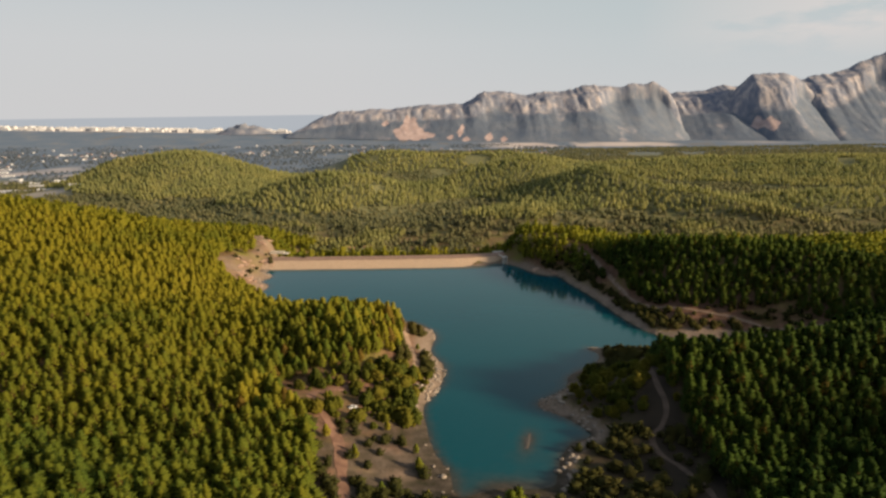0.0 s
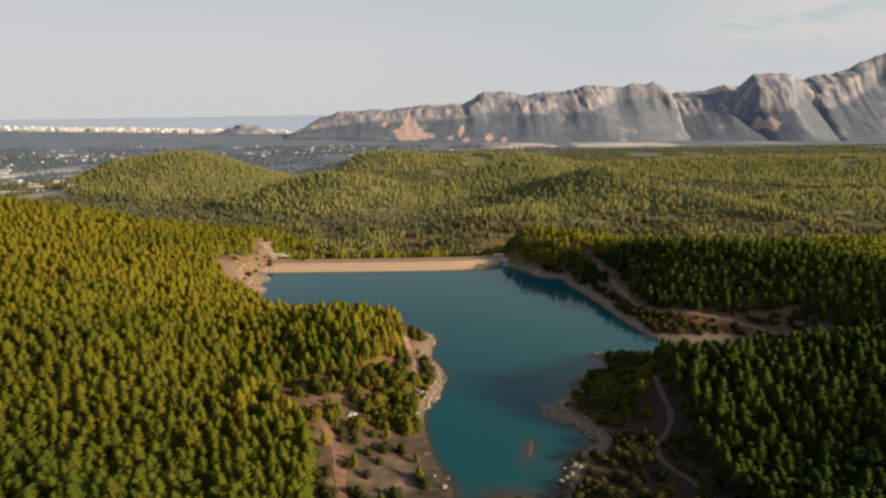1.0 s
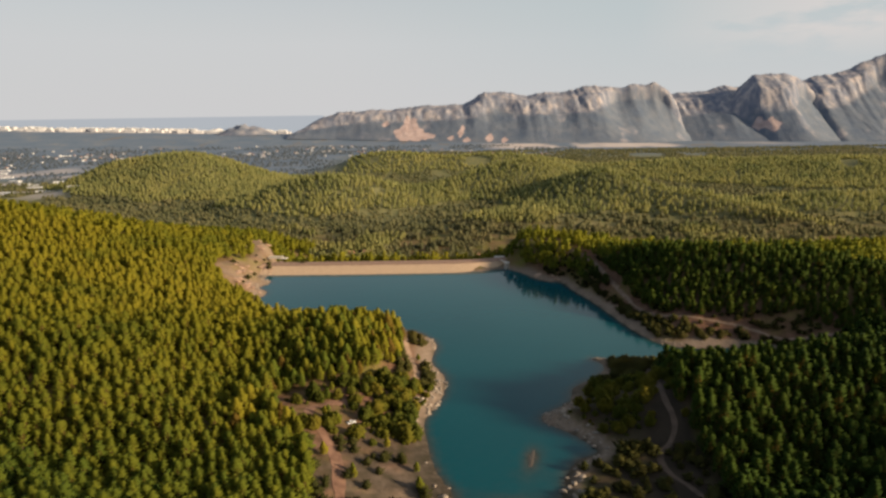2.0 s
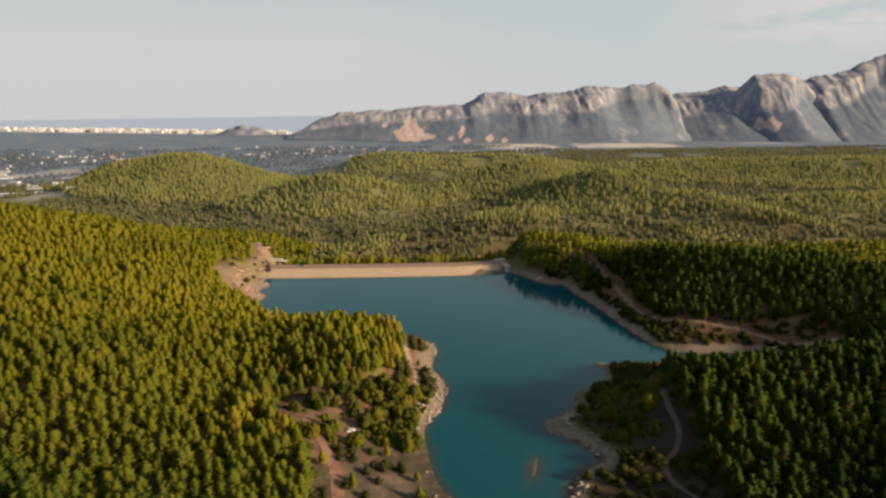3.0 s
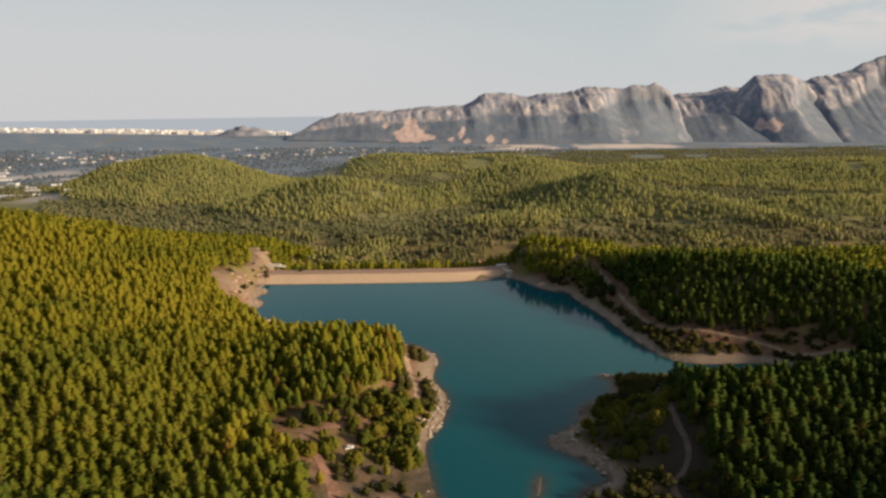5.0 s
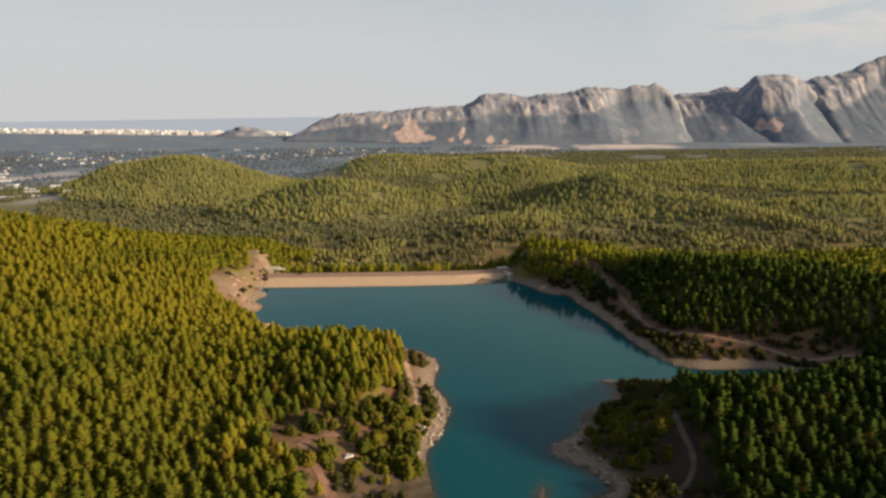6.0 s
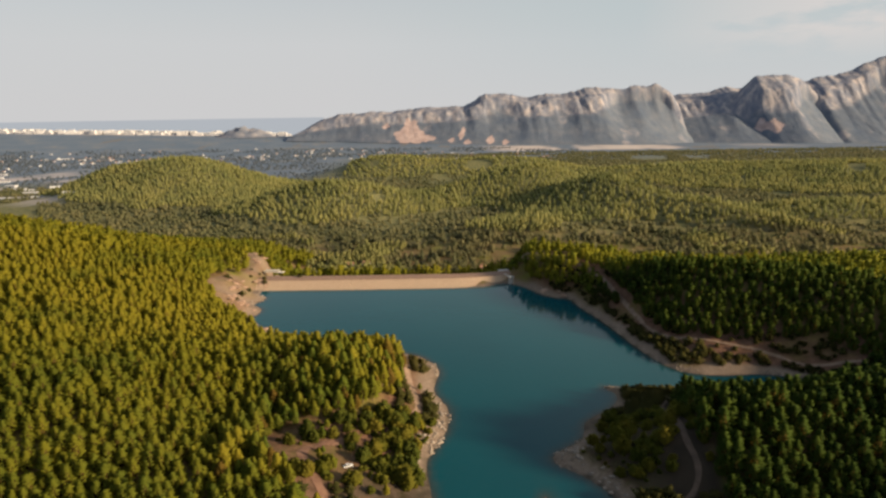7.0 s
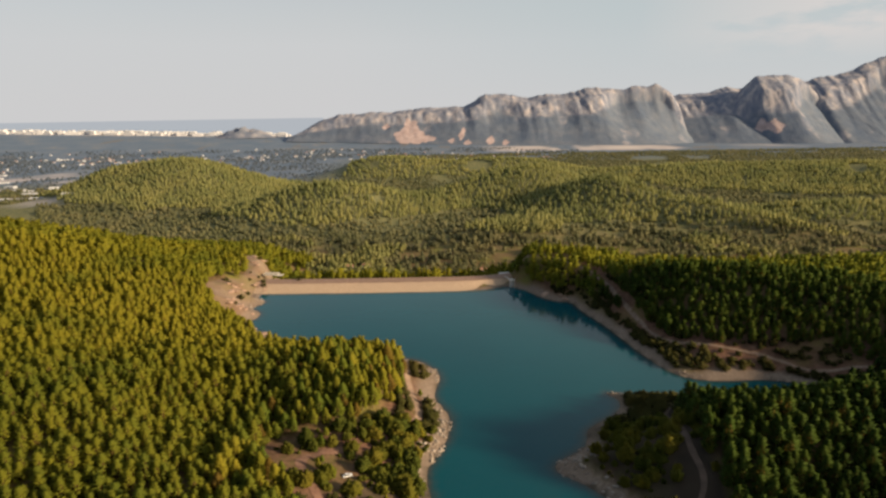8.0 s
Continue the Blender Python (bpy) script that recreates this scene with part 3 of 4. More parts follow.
def mountain(name, crest, ridge, deep, seed, label, pits=()):
    """A massif: wooded foot slopes, a broken cliff band and a jagged crest."""
    far = ridge / 4450
    crest = np.array(crest, float)
    line_x, line_z = crest[:, 0] * far, 150 + (crest[:, 1] - 150) * far
    mx, mv = np.arange(line_x[0], line_x[-1], 8.0), np.concatenate([np.linspace(0, 1, 72), np.linspace(1.03, 1.35, 10)])
    X, V = (v.ravel() for v in np.meshgrid(mx, mv))
    top = np.interp(X, line_x, line_z)
    jag = 8 * fbm(X, 0 * X, 90, 5, seed) + 12 * np.abs(fbm(X, 0 * X, 42, 4, seed + 8)) - 4
    foot = -14 - 0.027 * X
    wide = np.interp(np.linspace(line_x[0] - 900, line_x[-1] + 900, 400), line_x, line_z)
    span_x = np.linspace(line_x[0] - 900, line_x[-1] + 900, 400)
    soft = np.exp(-0.5 * ((np.arange(-60, 61) * (span_x[1] - span_x[0])) / 240.0) ** 2)
    wide = np.convolve(np.pad(wide, 60, mode="edge"), soft / soft.sum(), mode="valid")
    broad = np.maximum(np.interp(X, span_x, wide) - foot, 20)
    tall = np.maximum(top - foot, 5)
    f, back = np.clip(V, 0, 1), np.clip(V - 1, 0, 1) / 0.35
    size = np.clip(broad / 330, 0.4, 1.2)
    tall = broad + (tall - broad) * step(0.25, 1.0, f)
    Y = ridge - deep * size * (1 - f) + 260 * back
    warp = fbm(X, Y, 300, 4, seed + 1)
    big = 1 - 2 * np.abs(fbm(X + 90 * warp, Y * 0.35, 420, 3, seed + 2))
    mid = 1 - 2 * np.abs(fbm(X + 60 * warp + 0.3 * Y, Y * 0.4, 130, 4, seed + 3))
    small = fbm(X + 0.2 * Y, Y * 0.35, 38, 5, seed + 4)
    bare = step(-0.45, 0.30, fbm(X, 0 * X, 420, 2, seed + 6))          # how much of the height is crag
    start = 0.93 - 0.40 * bare + 0.05 * fbm(X, 0 * X, 110, 3, seed + 9)                          # where the cliffs begin
    steep = step(start - 0.03, start + 0.09, f)
    low = 0.74 - 0.22 * bare
    slope = low * np.minimum(f / np.maximum(start, 0.1), 1.0) ** 1.25
    rest = np.clip((f - start) / np.maximum(1 - start, 0.04), 0, 1)
    shape = (slope + (1 - low) * (0.6 * rest + 0.4 * step(0.0, 0.5, rest + 0.3 * small * rest))) * (1 - 0.8 * back)
    swell = np.sin(np.pi * f) * (V <= 1)
    Z = foot - 8 + (tall + 8) * shape + swell * tall * (0.016 * big + 0.010 * mid + 0.012 * small * steep)
    Z = np.minimum(Z, foot + (top - foot) * (0.62 + 0.38 * f) + 2) + jag * step(0.72, 1.0, f) * (1 - back) + 5 * fbm(X, Y, 70, 4, seed + 10) * swell
    Y = Y - swell * size * (9 * big + 4 * mid + 6 * small * steep)
    wood = np.clip(1 - steep * step(-0.55, 0.05, small + 0.5 * mid + 0.4 * bare) + 0.25 * step(0.2, 0.5, small), 0, 1)
    wood = np.clip(wood - 0.5 * step(0.35, 0.6, fbm(X, Y * 0.7, 90, 4, seed + 7)) * (f < start), 0, 1)
    scar = 0 * X
    for px, pf, wx_, wf in pits:
        scar = np.maximum(scar, np.clip(1.15 - np.abs(X - px - 90 * (f - pf)) / (1.9 * wx_) - np.abs(f - pf) / (1.9 * wf), 0, 1))
    quarry = step(0.42, 0.52, scar + 0.24 * small + 0.40 * fbm(X, Y, 45, 4, seed + 11) * (scar > 0.05)) * (len(pits) > 0)
    n = len(mx)
    i = (np.arange(len(mv) - 1)[:, None] * n + np.arange(n - 1)[None, :]).ravel()
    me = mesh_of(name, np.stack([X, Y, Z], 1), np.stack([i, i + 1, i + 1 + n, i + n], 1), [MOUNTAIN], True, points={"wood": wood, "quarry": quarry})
    tagged(new(name, me), label, "mountain", kind="structure")


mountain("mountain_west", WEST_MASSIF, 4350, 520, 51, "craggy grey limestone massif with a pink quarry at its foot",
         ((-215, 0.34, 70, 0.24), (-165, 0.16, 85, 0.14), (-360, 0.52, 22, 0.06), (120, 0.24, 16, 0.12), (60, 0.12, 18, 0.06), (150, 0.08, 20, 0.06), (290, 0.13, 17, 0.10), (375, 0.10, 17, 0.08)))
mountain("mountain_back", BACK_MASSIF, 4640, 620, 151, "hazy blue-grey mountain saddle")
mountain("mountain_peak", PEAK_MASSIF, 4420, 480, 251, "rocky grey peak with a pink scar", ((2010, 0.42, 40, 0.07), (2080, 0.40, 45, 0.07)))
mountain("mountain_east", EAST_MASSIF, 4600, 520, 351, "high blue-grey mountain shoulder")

# the sea and the far coast, behind everything; the sea strip glows, haze included
sea_mat = bpy.data.materials.new("hazy_sea_glow")
sea_mat.use_nodes = True
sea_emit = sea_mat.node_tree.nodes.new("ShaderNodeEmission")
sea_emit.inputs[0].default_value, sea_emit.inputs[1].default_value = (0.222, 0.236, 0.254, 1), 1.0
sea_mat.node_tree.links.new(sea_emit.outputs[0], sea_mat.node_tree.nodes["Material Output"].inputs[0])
sea_x = np.linspace(-3900, -880, 60)
sea_v = np.concatenate([np.stack([sea_x, 0 * sea_x + 4880, 0 * sea_x + 20], 1), np.stack([sea_x, 0 * sea_x + 4925, 146 + 0.0005 * sea_x], 1)])
sea_i = np.arange(59)
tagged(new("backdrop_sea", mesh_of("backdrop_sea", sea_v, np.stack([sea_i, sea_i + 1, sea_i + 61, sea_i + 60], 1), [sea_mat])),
       "pale hazy sea on the horizon, a glowing backdrop strip", "sea", kind="structure")


def knoll(name, x, y, z, height, lx, ly, label):
    """A small rocky hill standing on the far plain."""
    a, r = (v.ravel() for v in np.meshgrid(np.linspace(0, 2 * np.pi, 49), np.linspace(0, 1, 16)))
    px, py = x + lx * r * np.cos(a), y + ly * r * np.sin(a)
    pz = z - 8 + (height + 8) * (1 - r ** 1.3) * (1 + 0.45 * fbm(px, py, 50, 4, 61))
    i = (np.arange(15)[:, None] * 49 + np.arange(48)[None, :]).ravel()
    me = mesh_of(name, np.stack([px, py, pz], 1), np.stack([i, i + 49, i + 50, i + 1], 1), [MOUNTAIN], False,
                 points={"wood": 0.5 + 0.5 * fbm(px, py, 60, 3, 62), "quarry": 0 * px})
    tagged(new(name, me), label, "hill", kind="structure")


knoll("far_hill", -1340, 4480, 30, 62, 215, 120, "low rocky hill on the coastal plain")


# ---------------------------------------------------------------- dam
def strip_mesh(name, profile, x0, x1, step_x, material, rough=0.0, seed=0):
    """A profile of (y, z) drawn along x with a little unevenness."""
    xs = np.arange(x0, x1 + 0.01, step_x)
    prof = np.array(profile, float)
    t = np.linspace(0, len(prof) - 1, (len(prof) - 1) * 10 + 1)
    py, pz = np.interp(t, np.arange(len(prof)), prof[:, 0]), np.interp(t, np.arange(len(prof)), prof[:, 1])
    X, I = (a.ravel() for a in np.meshgrid(xs, np.arange(len(py))))
    bend = 2.0 * np.cos((X + 55) / 115 * 1.3) - 12 * np.clip((X - 5) / 48, 0, 1.3) ** 2 * np.clip(1.2 - pz[I] / 9, 0, 1.2)   # the face turns into the bank
    Y = py[I] - bend + rough * fbm(X, pz[I] * 3 + py[I], 3, 3, seed)
    Z = pz[I] + rough * fbm(X, py[I], 2.2, 3, seed + 1)
    n = len(xs)
    i = (np.arange(len(py) - 1)[:, None] * n + np.arange(n - 1)[None, :]).ravel()
    return mesh_of(name, np.stack([X, Y, Z], 1), np.stack([i, i + 1, i + 1 + n, i + n], 1), [material], rough == 0)


dam = empty("dam", pose(0, 0, 0), "long earth dam with a pale riprap face", "dam", kind="structure")
part("upstream_face", strip_mesh("upstream_face", [(610, -4), (621, 0), (636, 5.6)], -182, 62, 1.2, DAM_STONE, 0.28, 71), dam, "sandy pale stone facing")
part("crest_road", strip_mesh("crest_road", [(635.9, 5.62), (638, 6.0), (651, 6.2), (654, 5.6)], -188, 66, 3.0, CREST_GRAVEL, 0.10, 73), dam, "reddish gravel crest road")
part("downstream_slope", strip_mesh("downstream_slope", [(653.8, 5.6), (703, -20)], -188, 66, 4.0, RED_ROAD, 0.3, 75), dam, "red earth back slope")


def ribbon(name, line, width, material, label):
    """A dirt track lying on the ground."""
    d = np.gradient(line, axis=0)
    d /= np.linalg.norm(d, axis=1)[:, None]
    side = np.stack([-d[:, 1], d[:, 0]], 1)
    w = width * (1 + 0.5 * fbm(line[:, 0], line[:, 1], 9, 3, 81))
    offs = (-0.5, -0.25, 0.0, 0.25, 0.5)
    pts = np.concatenate([line + side * (w * o)[:, None] for o in offs])
    z = land(pts[:, 0], pts[:, 1]) + 0.16
    k = len(line)
    i = (np.arange(len(offs) - 1)[:, None] * k + np.arange(k - 1)[None, :]).ravel()
    me = mesh_of(name, np.column_stack([pts, z]), np.stack([i, i + k, i + k + 1, i + 1], 1), [material], True)
    tagged(new(name, me), label, "dirt road", kind="structure")


def dense(line, gap=2.0):
    """The same line with a point about every gap metres."""
    seg = np.r_[0, np.cumsum(np.linalg.norm(np.diff(line, axis=0), axis=1))]
    t = np.arange(0, seg[-1], gap)
    return np.stack([np.interp(t, seg, line[:, 0]), np.interp(t, seg, line[:, 1])], 1)


ribbon("road_east_bank", dense(ROAD_EAST), 2.5, BANK_ROAD, "pale dirt road along the wooded bank")
ribbon("road_headland", dense(PATH_HEADLAND), 2.6, DIRT_ROAD, "winding dirt track across the headland")
ribbon("road_point", dense(PATH_PENINSULA[:14]), 3.6, BANK_ROAD, "pale trodden track at the tip of the peninsula")
ribbon("road_peninsula", dense(PATH_PENINSULA[21:]), 4.6, RED_ROAD, "reddish dirt track across the peninsula")


def mud_bar(x, y, long, wide):
    """A shoal that just breaks the water."""
    a, r = (v.ravel() for v in np.meshgrid(np.linspace(0, 2 * np.pi, 33), np.linspace(0, 1, 9)))
    u, v = wide * r * np.cos(a), long * r * np.sin(a)
    px, py = x + u + 0.23 * v + 0.5 * fbm(v, u, 3, 2, 64), y + v
    pz = -0.25 + 0.40 * (1 - r ** 1.6) + 0.10 * fbm(px, py, 1.5, 3, 63) * (1 - r)
    i = (np.arange(8)[:, None] * 33 + np.arange(32)[None, :]).ravel()
    me = mesh_of("mud_bar", np.stack([px, py, pz], 1), np.stack([i, i + 33, i + 34, i + 1], 1), [WET_MUD], True)
    tagged(new("mud_bar", me), "low brown mud bar in the shallow water", "mud bar", kind="structure")


mud_bar(38, 274, 14, 2.0)


# ---------------------------------------------------------------- works at the dam
def intake_tower(x, y, z):
    t = empty("intake_tower", pose(x, y, z, 0, 0, 20), "small pale concrete intake tower at the dam's end", "tower")
    for sx in (-1.5, 1.5):
        part("pier", bake("pier", block(0.8, 3.2, 8.0, 0.06, (sx, 0, 0)), CONCRETE), t)
    part("deck", bake("deck", block(4.6, 4.0, 0.5, 0.06, (0, 0, 8.0)), CONCRETE), t)
    part("gate", bake("gate", block(2.2, 0.3, 6.5, 0.03, (0, 0.6, 0)), ROOF_GREY), t, "grey steel gate")
    for sy in (-1.9, 1.9):
        part("railing", bake("railing", block(4.5, 0.08, 0.9, 0.0, (0, sy, 8.5)), ROOF_GREY), t)
    part("footbridge", bake("footbridge", block(1.4, 13.0, 0.35, 0.04, (0, 8.4, 8.05)), CONCRETE), t)


def weir(x, y, z, turn):
    t = empty("spillway", pose(x, y, z, 0, 0, turn), "pale concrete overflow spillway on the bare bank", "spillway")
    part("sill", bake("sill", block(13, 4, 1.3, 0.15), CONCRETE), t)
    for sy in (-2.4, 2.4):
        part("side_wall", bake("side_wall", block(15, 0.6, 2.2, 0.1, (1, sy, 0)), CONCRETE), t)
    part("apron", bake("apron", block(6, 6, 0.6, 0.1, (10, 0, -0.2)), CONCRETE), t)


def height(x, y):
    return float(land(np.array([x], float), np.array([y], float))[0])


intake_tower(62, 631, -1.5)
weir(-176, 667, max(height(-176, 667), 7.0) - 0.3, -8)
pad = tagged(new("concrete_slab", bake("concrete_slab", block(11, 7, 0.5, 0.1), CONCRETE)), "weathered concrete slab by the dam's end", "slab")
pad.matrix_world = pose(58, 664, max(height(58, 664), 4.5) + 0.6, 0, 0, 12)


# ---------------------------------------------------------------- car
def parked_car(x, y, turn):
    t = empty("car", pose(x, y, height(x, y) + 0.18, 0, 0, turn), "small silver car parked on the dirt track", "car")
    bm = block(4.2, 1.74, 0.62, 0.14, (0, 0, 0.32))
    part("body", bake("body", bm, CAR_PAINT), t)
    bm = block(2.3, 1.5, 0.55, 0.05, (-0.25, 0, 0.92))
    for v in bm.verts:
        if v.co.z > 1.3:
            v.co.x, v.co.y = -0.25 + (v.co.x + 0.25) * 0.72, v.co.y * 0.86
    cab = part("cabin", bake("cabin", bm, GLASS_DARK), t, "dark tinted windows")
    part("roof", bake("roof", block(1.6, 1.26, 0.06, 0.02, (-0.25, 0, 1.46)), CAR_PAINT), cab)
    wheel_bm = bmesh.new()
    bmesh.ops.create_cone(wheel_bm, cap_ends=True, segments=14, radius1=0.32, radius2=0.32, depth=0.22, matrix=Matrix.Rotation(radians(90), 4, "X"))
    wheel_me = bake("wheel", wheel_bm, TYRE)
    for wx_, wy_ in ((1.3, 0.82), (1.3, -0.82), (-1.3, 0.82), (-1.3, -0.82)):
        w = part("wheel", wheel_me, t, "black tyre")
        w.location = (wx_, wy_, 0.32)
    for wy_ in (0.6, -0.6):
        part("headlight", bake("headlight", block(0.06, 0.3, 0.14, 0.0, (2.1, wy_, 0.62)), WALL_WHITE), t)


parked_car(-45.5, 294, 25)


# ---------------------------------------------------------------- town on the plain
def house(sx, sy, sz, roof_mat, pitched, name, label):
    t = empty(name, pose(0, 0, 0), label, "house", "houses on the plain")
    part("wall", bake("wall", block(sx, sy, sz, 0.05), WALL_WHITE), t)
    if pitched:
        v = [(-sx * .54, -sy * .54, sz), (sx * .54, -sy * .54, sz), (sx * .54, sy * .54, sz), (-sx * .54, sy * .54, sz), (-sx * .5, 0, sz * 1.4), (sx * .5, 0, sz * 1.4)]
        f = [(0, 1, 5, 4), (2, 3, 4, 5), (1, 2, 5), (3, 0, 4), (3, 2, 1, 0)]
        part("roof", mesh_of("roof", v, f, [roof_mat]), t, "red tiled roof")
    else:
        part("roof", bake("roof", block(sx * 1.04, sy * 1.04, 0.5, 0.05, (0, 0, sz)), roof_mat), t, "flat grey roof")
    win = bake("window", block(sx * 0.12, 0.12, sz * 0.22), GLASS_DARK)
    for k in (-0.3, 0.0, 0.3):
        for lv in (0.15, 0.6):
            w = part("window", win, t)
            w.location = (sx * k, -sy / 2, sz * lv)
    return t


def put_many(models, places):
    """The first uses of each model are the models themselves; the others are copies."""
    used = set()
    for k, m in places:
        if k not in used:
            models[k].matrix_world = m
            used.add(k)
        else:
            copy_thing(models[k], m)


rng = np.random.default_rng(5)
models = [house(10, 8, 5, ROOF_RED, True, "house", "white country house with a red tiled roof"),
          house(12, 9, 6.5, ROOF_GREY, False, "house", "white flat-roofed house among trees"),
          house(34, 15, 5, ROOF_GREY, False, "shed", "long pale industrial shed with a flat roof")]
places = []
for _ in range(150):
    x, y = rng.uniform(-2250, 500), rng.uniform(2750, 3750)
    if rng.random() < 0.55:
        cx, cy = ((-1500, 3000), (-950, 3120), (-620, 3600), (-1950, 3300), (-300, 3300), (-1900, 2600))[int(rng.integers(6))]
        x, y = rng.normal(cx, 150), rng.normal(cy, 110)
    places.append((int(rng.integers(2)), pose(x, y, height(x, y) - 0.5, 0, 0, rng.uniform(-30, 30))))
for x, y in ((-118, 806), (-98, 812), (44, 776), (234, 3037)):
    places.append((0, pose(x, y, height(x, y) - 0.3, 0, 0, rng.uniform(-30, 30))))
for x, y, a in ((-1173, 1854, 10), (-1085, 1612, -5), (-1150, 1950, 30), (-850, 1500, 12), (-1230, 1905, 5), (-1310, 1990, -10), (-1640, 2440, 0),
                (-1560, 2300, 15), (-1420, 2120, 20), (-1120, 1780, 8), (-1907, 3321, 0), (-1920, 3300, 40), (-1360, 2890, 5), (-1250, 1720, 0), (-960, 1560, 20), (488, 768, -8), (530, 758, -12)):
    places.append((2, pose(x, y, height(x, y) - 0.5, 0, 0, a)))
put_many(models, places)


def apartment(sx, sy, sz, label):
    t = empty("apartment_building", pose(0, 0, 0), label, "building", "city blocks by the sea")
    part("wall", bake("wall", block(sx, sy, sz, 0.2), CITY_WHITE), t)
    part("roof", bake("roof", block(sx * 1.03, sy * 1.03, 1.2, 0.1, (0, 0, sz)), ROOF_GREY), t, "flat roof slab")
    # bands take the pale roof grey: haze lowers their contrast
    band_me = bake("window", block(sx * 0.9, 0.4, 1.5), ROOF_GREY)
    for lv in range(3, int(sz) - 2, 7):
        w = part("window", band_me, t, "window band paled to grey for haze")
        w.location = (0, -sy / 2, lv)
    return t


models = [apartment(66, 24, 17, "white apartment block of the coastal city"), apartment(40, 26, 25, "tall white apartment tower of the coastal city"),
          apartment(105, 24, 12, "long low white block of the coastal city")]
places = []
for k in range(300):
    x = -3450 + 2330 * (k + rng.random()) / 300
    y = rng.uniform(4600, 4840)
    places.append((int(rng.integers(3)), pose(x, y, height(x, y) - 1.0, 0, 0, rng.uniform(-12, 12))))
put_many(models, places)


# ---------------------------------------------------------------- trees
def tufts(r, n, z0, z1, radius, size, widest=0.35):
    """Small clumps of needles set over a crown; returns verts and triangles."""
    v, f = [], []
    for k in range(n):
        u = (k + r.random()) / n
        zz = z0 + (z1 - z0) * (u ** 0.9)
        w = (zz - z0) / (z1 - z0)
        prof = (0.6 + 0.4 * w / widest) if w < widest else (1 - ((w - widest) / (1 - widest)) ** 1.05)
        rad = radius * max(prof, 0.05) * r.uniform(0.62, 1.08)
        a = k * 2.39996 + r.uniform(-0.5, 0.5)
        c = Vector((rad * math.cos(a), rad * math.sin(a), zz))
        out = Vector((math.cos(a), math.sin(a), r.uniform(0.15, 0.9))).normalized()
        p = out.orthogonal().normalized()
        q = out.cross(p)
        s = size * r.uniform(0.75, 1.3)
        b = len(v)
        v.append(c + out * s * (1.30 if n > 20 else 0.95))
        for j in range(3):
            t = j * 2.094 + r.uniform(-0.4, 0.4)
            v.append(c - out * s * 0.45 + (p * math.cos(t) + q * math.sin(t)) * s * 0.72)
        f += [(b, b + 1, b + 2), (b, b + 2, b + 3), (b, b + 3, b + 1)]
    return v, f


def core(r, z0, z1, radius, sides, levels):
    """The crown's dense inside: a lumpy body of rings."""
    v, f = [Vector((0, 0, z0))], []
    for i in range(levels):
        w = (i + 0.6) / (levels + 0.4)
        prof = (0.6 + 0.4 * w / 0.35) if w < 0.35 else 1 - ((w - 0.35) / 0.65) ** 1.35
        for j in range(sides):
            a = 2 * math.pi * (j + 0.5 * (i % 2)) / sides
            rad = radius * prof * r.uniform(0.75, 1.2)
            v.append(Vector((rad * math.cos(a), rad * math.sin(a), z0 + (z1 - z0) * w + r.uniform(-0.3, 0.3))))
    v.append(Vector((r.uniform(-0.2, 0.2), r.uniform(-0.2, 0.2), z1)))
    for j in range(sides):
        k = (j + 1) % sides
        f.append((0, 1 + k, 1 + j))
        for i in range(levels - 1):
            a, b = 1 + i * sides, 1 + (i + 1) * sides
            f += [(a + j, a + k, b + j), (a + k, b + k, b + j)]
        f.append((1 + (levels - 1) * sides + j, 1 + (levels - 1) * sides + k, len(v) - 1))
    return v, f


def trunk_shape(r, high, radius, limbs):
    v, f = [], []

    def tube(a, b, ra, rb, sides):
        n = len(v)
        up = (b - a).normalized()
        p = up.orthogonal().normalized()
        q = up.cross(p)
        for c, rad in ((a, ra), (b, rb)):
            for j in range(sides):
                t = 2 * math.pi * j / sides
                v.append(c + (p * math.cos(t) + q * math.sin(t)) * rad)
        for j in range(sides):
            k = (j + 1) % sides
            f.extend([(n + j, n + k, n + sides + k), (n + j, n + sides + k, n + sides + j)])

    tube(Vector((0, 0, -0.8)), Vector((r.uniform(-.2, .2), r.uniform(-.2, .2), high)), radius, radius * 0.35, 5)
    for k in range(limbs):
        a, z = k * 2.4, high * (0.35 + 0.5 * k / max(limbs, 1))
        tube(Vector((0, 0, z)), Vector((1.7 * math.cos(a), 1.7 * math.sin(a), z + 0.8)), radius * 0.4, radius * 0.12, 3)
    return v, f


def joined(*pieces):
    v, f, m = [], [], []
    for (pv, pf), mat in pieces:
        f += [tuple(i + len(v) for i in t) for t in pf]
        m += [mat] * len(pf)
        v += pv
    return np.array([tuple(p) for p in v]), np.array(f), np.array(m)


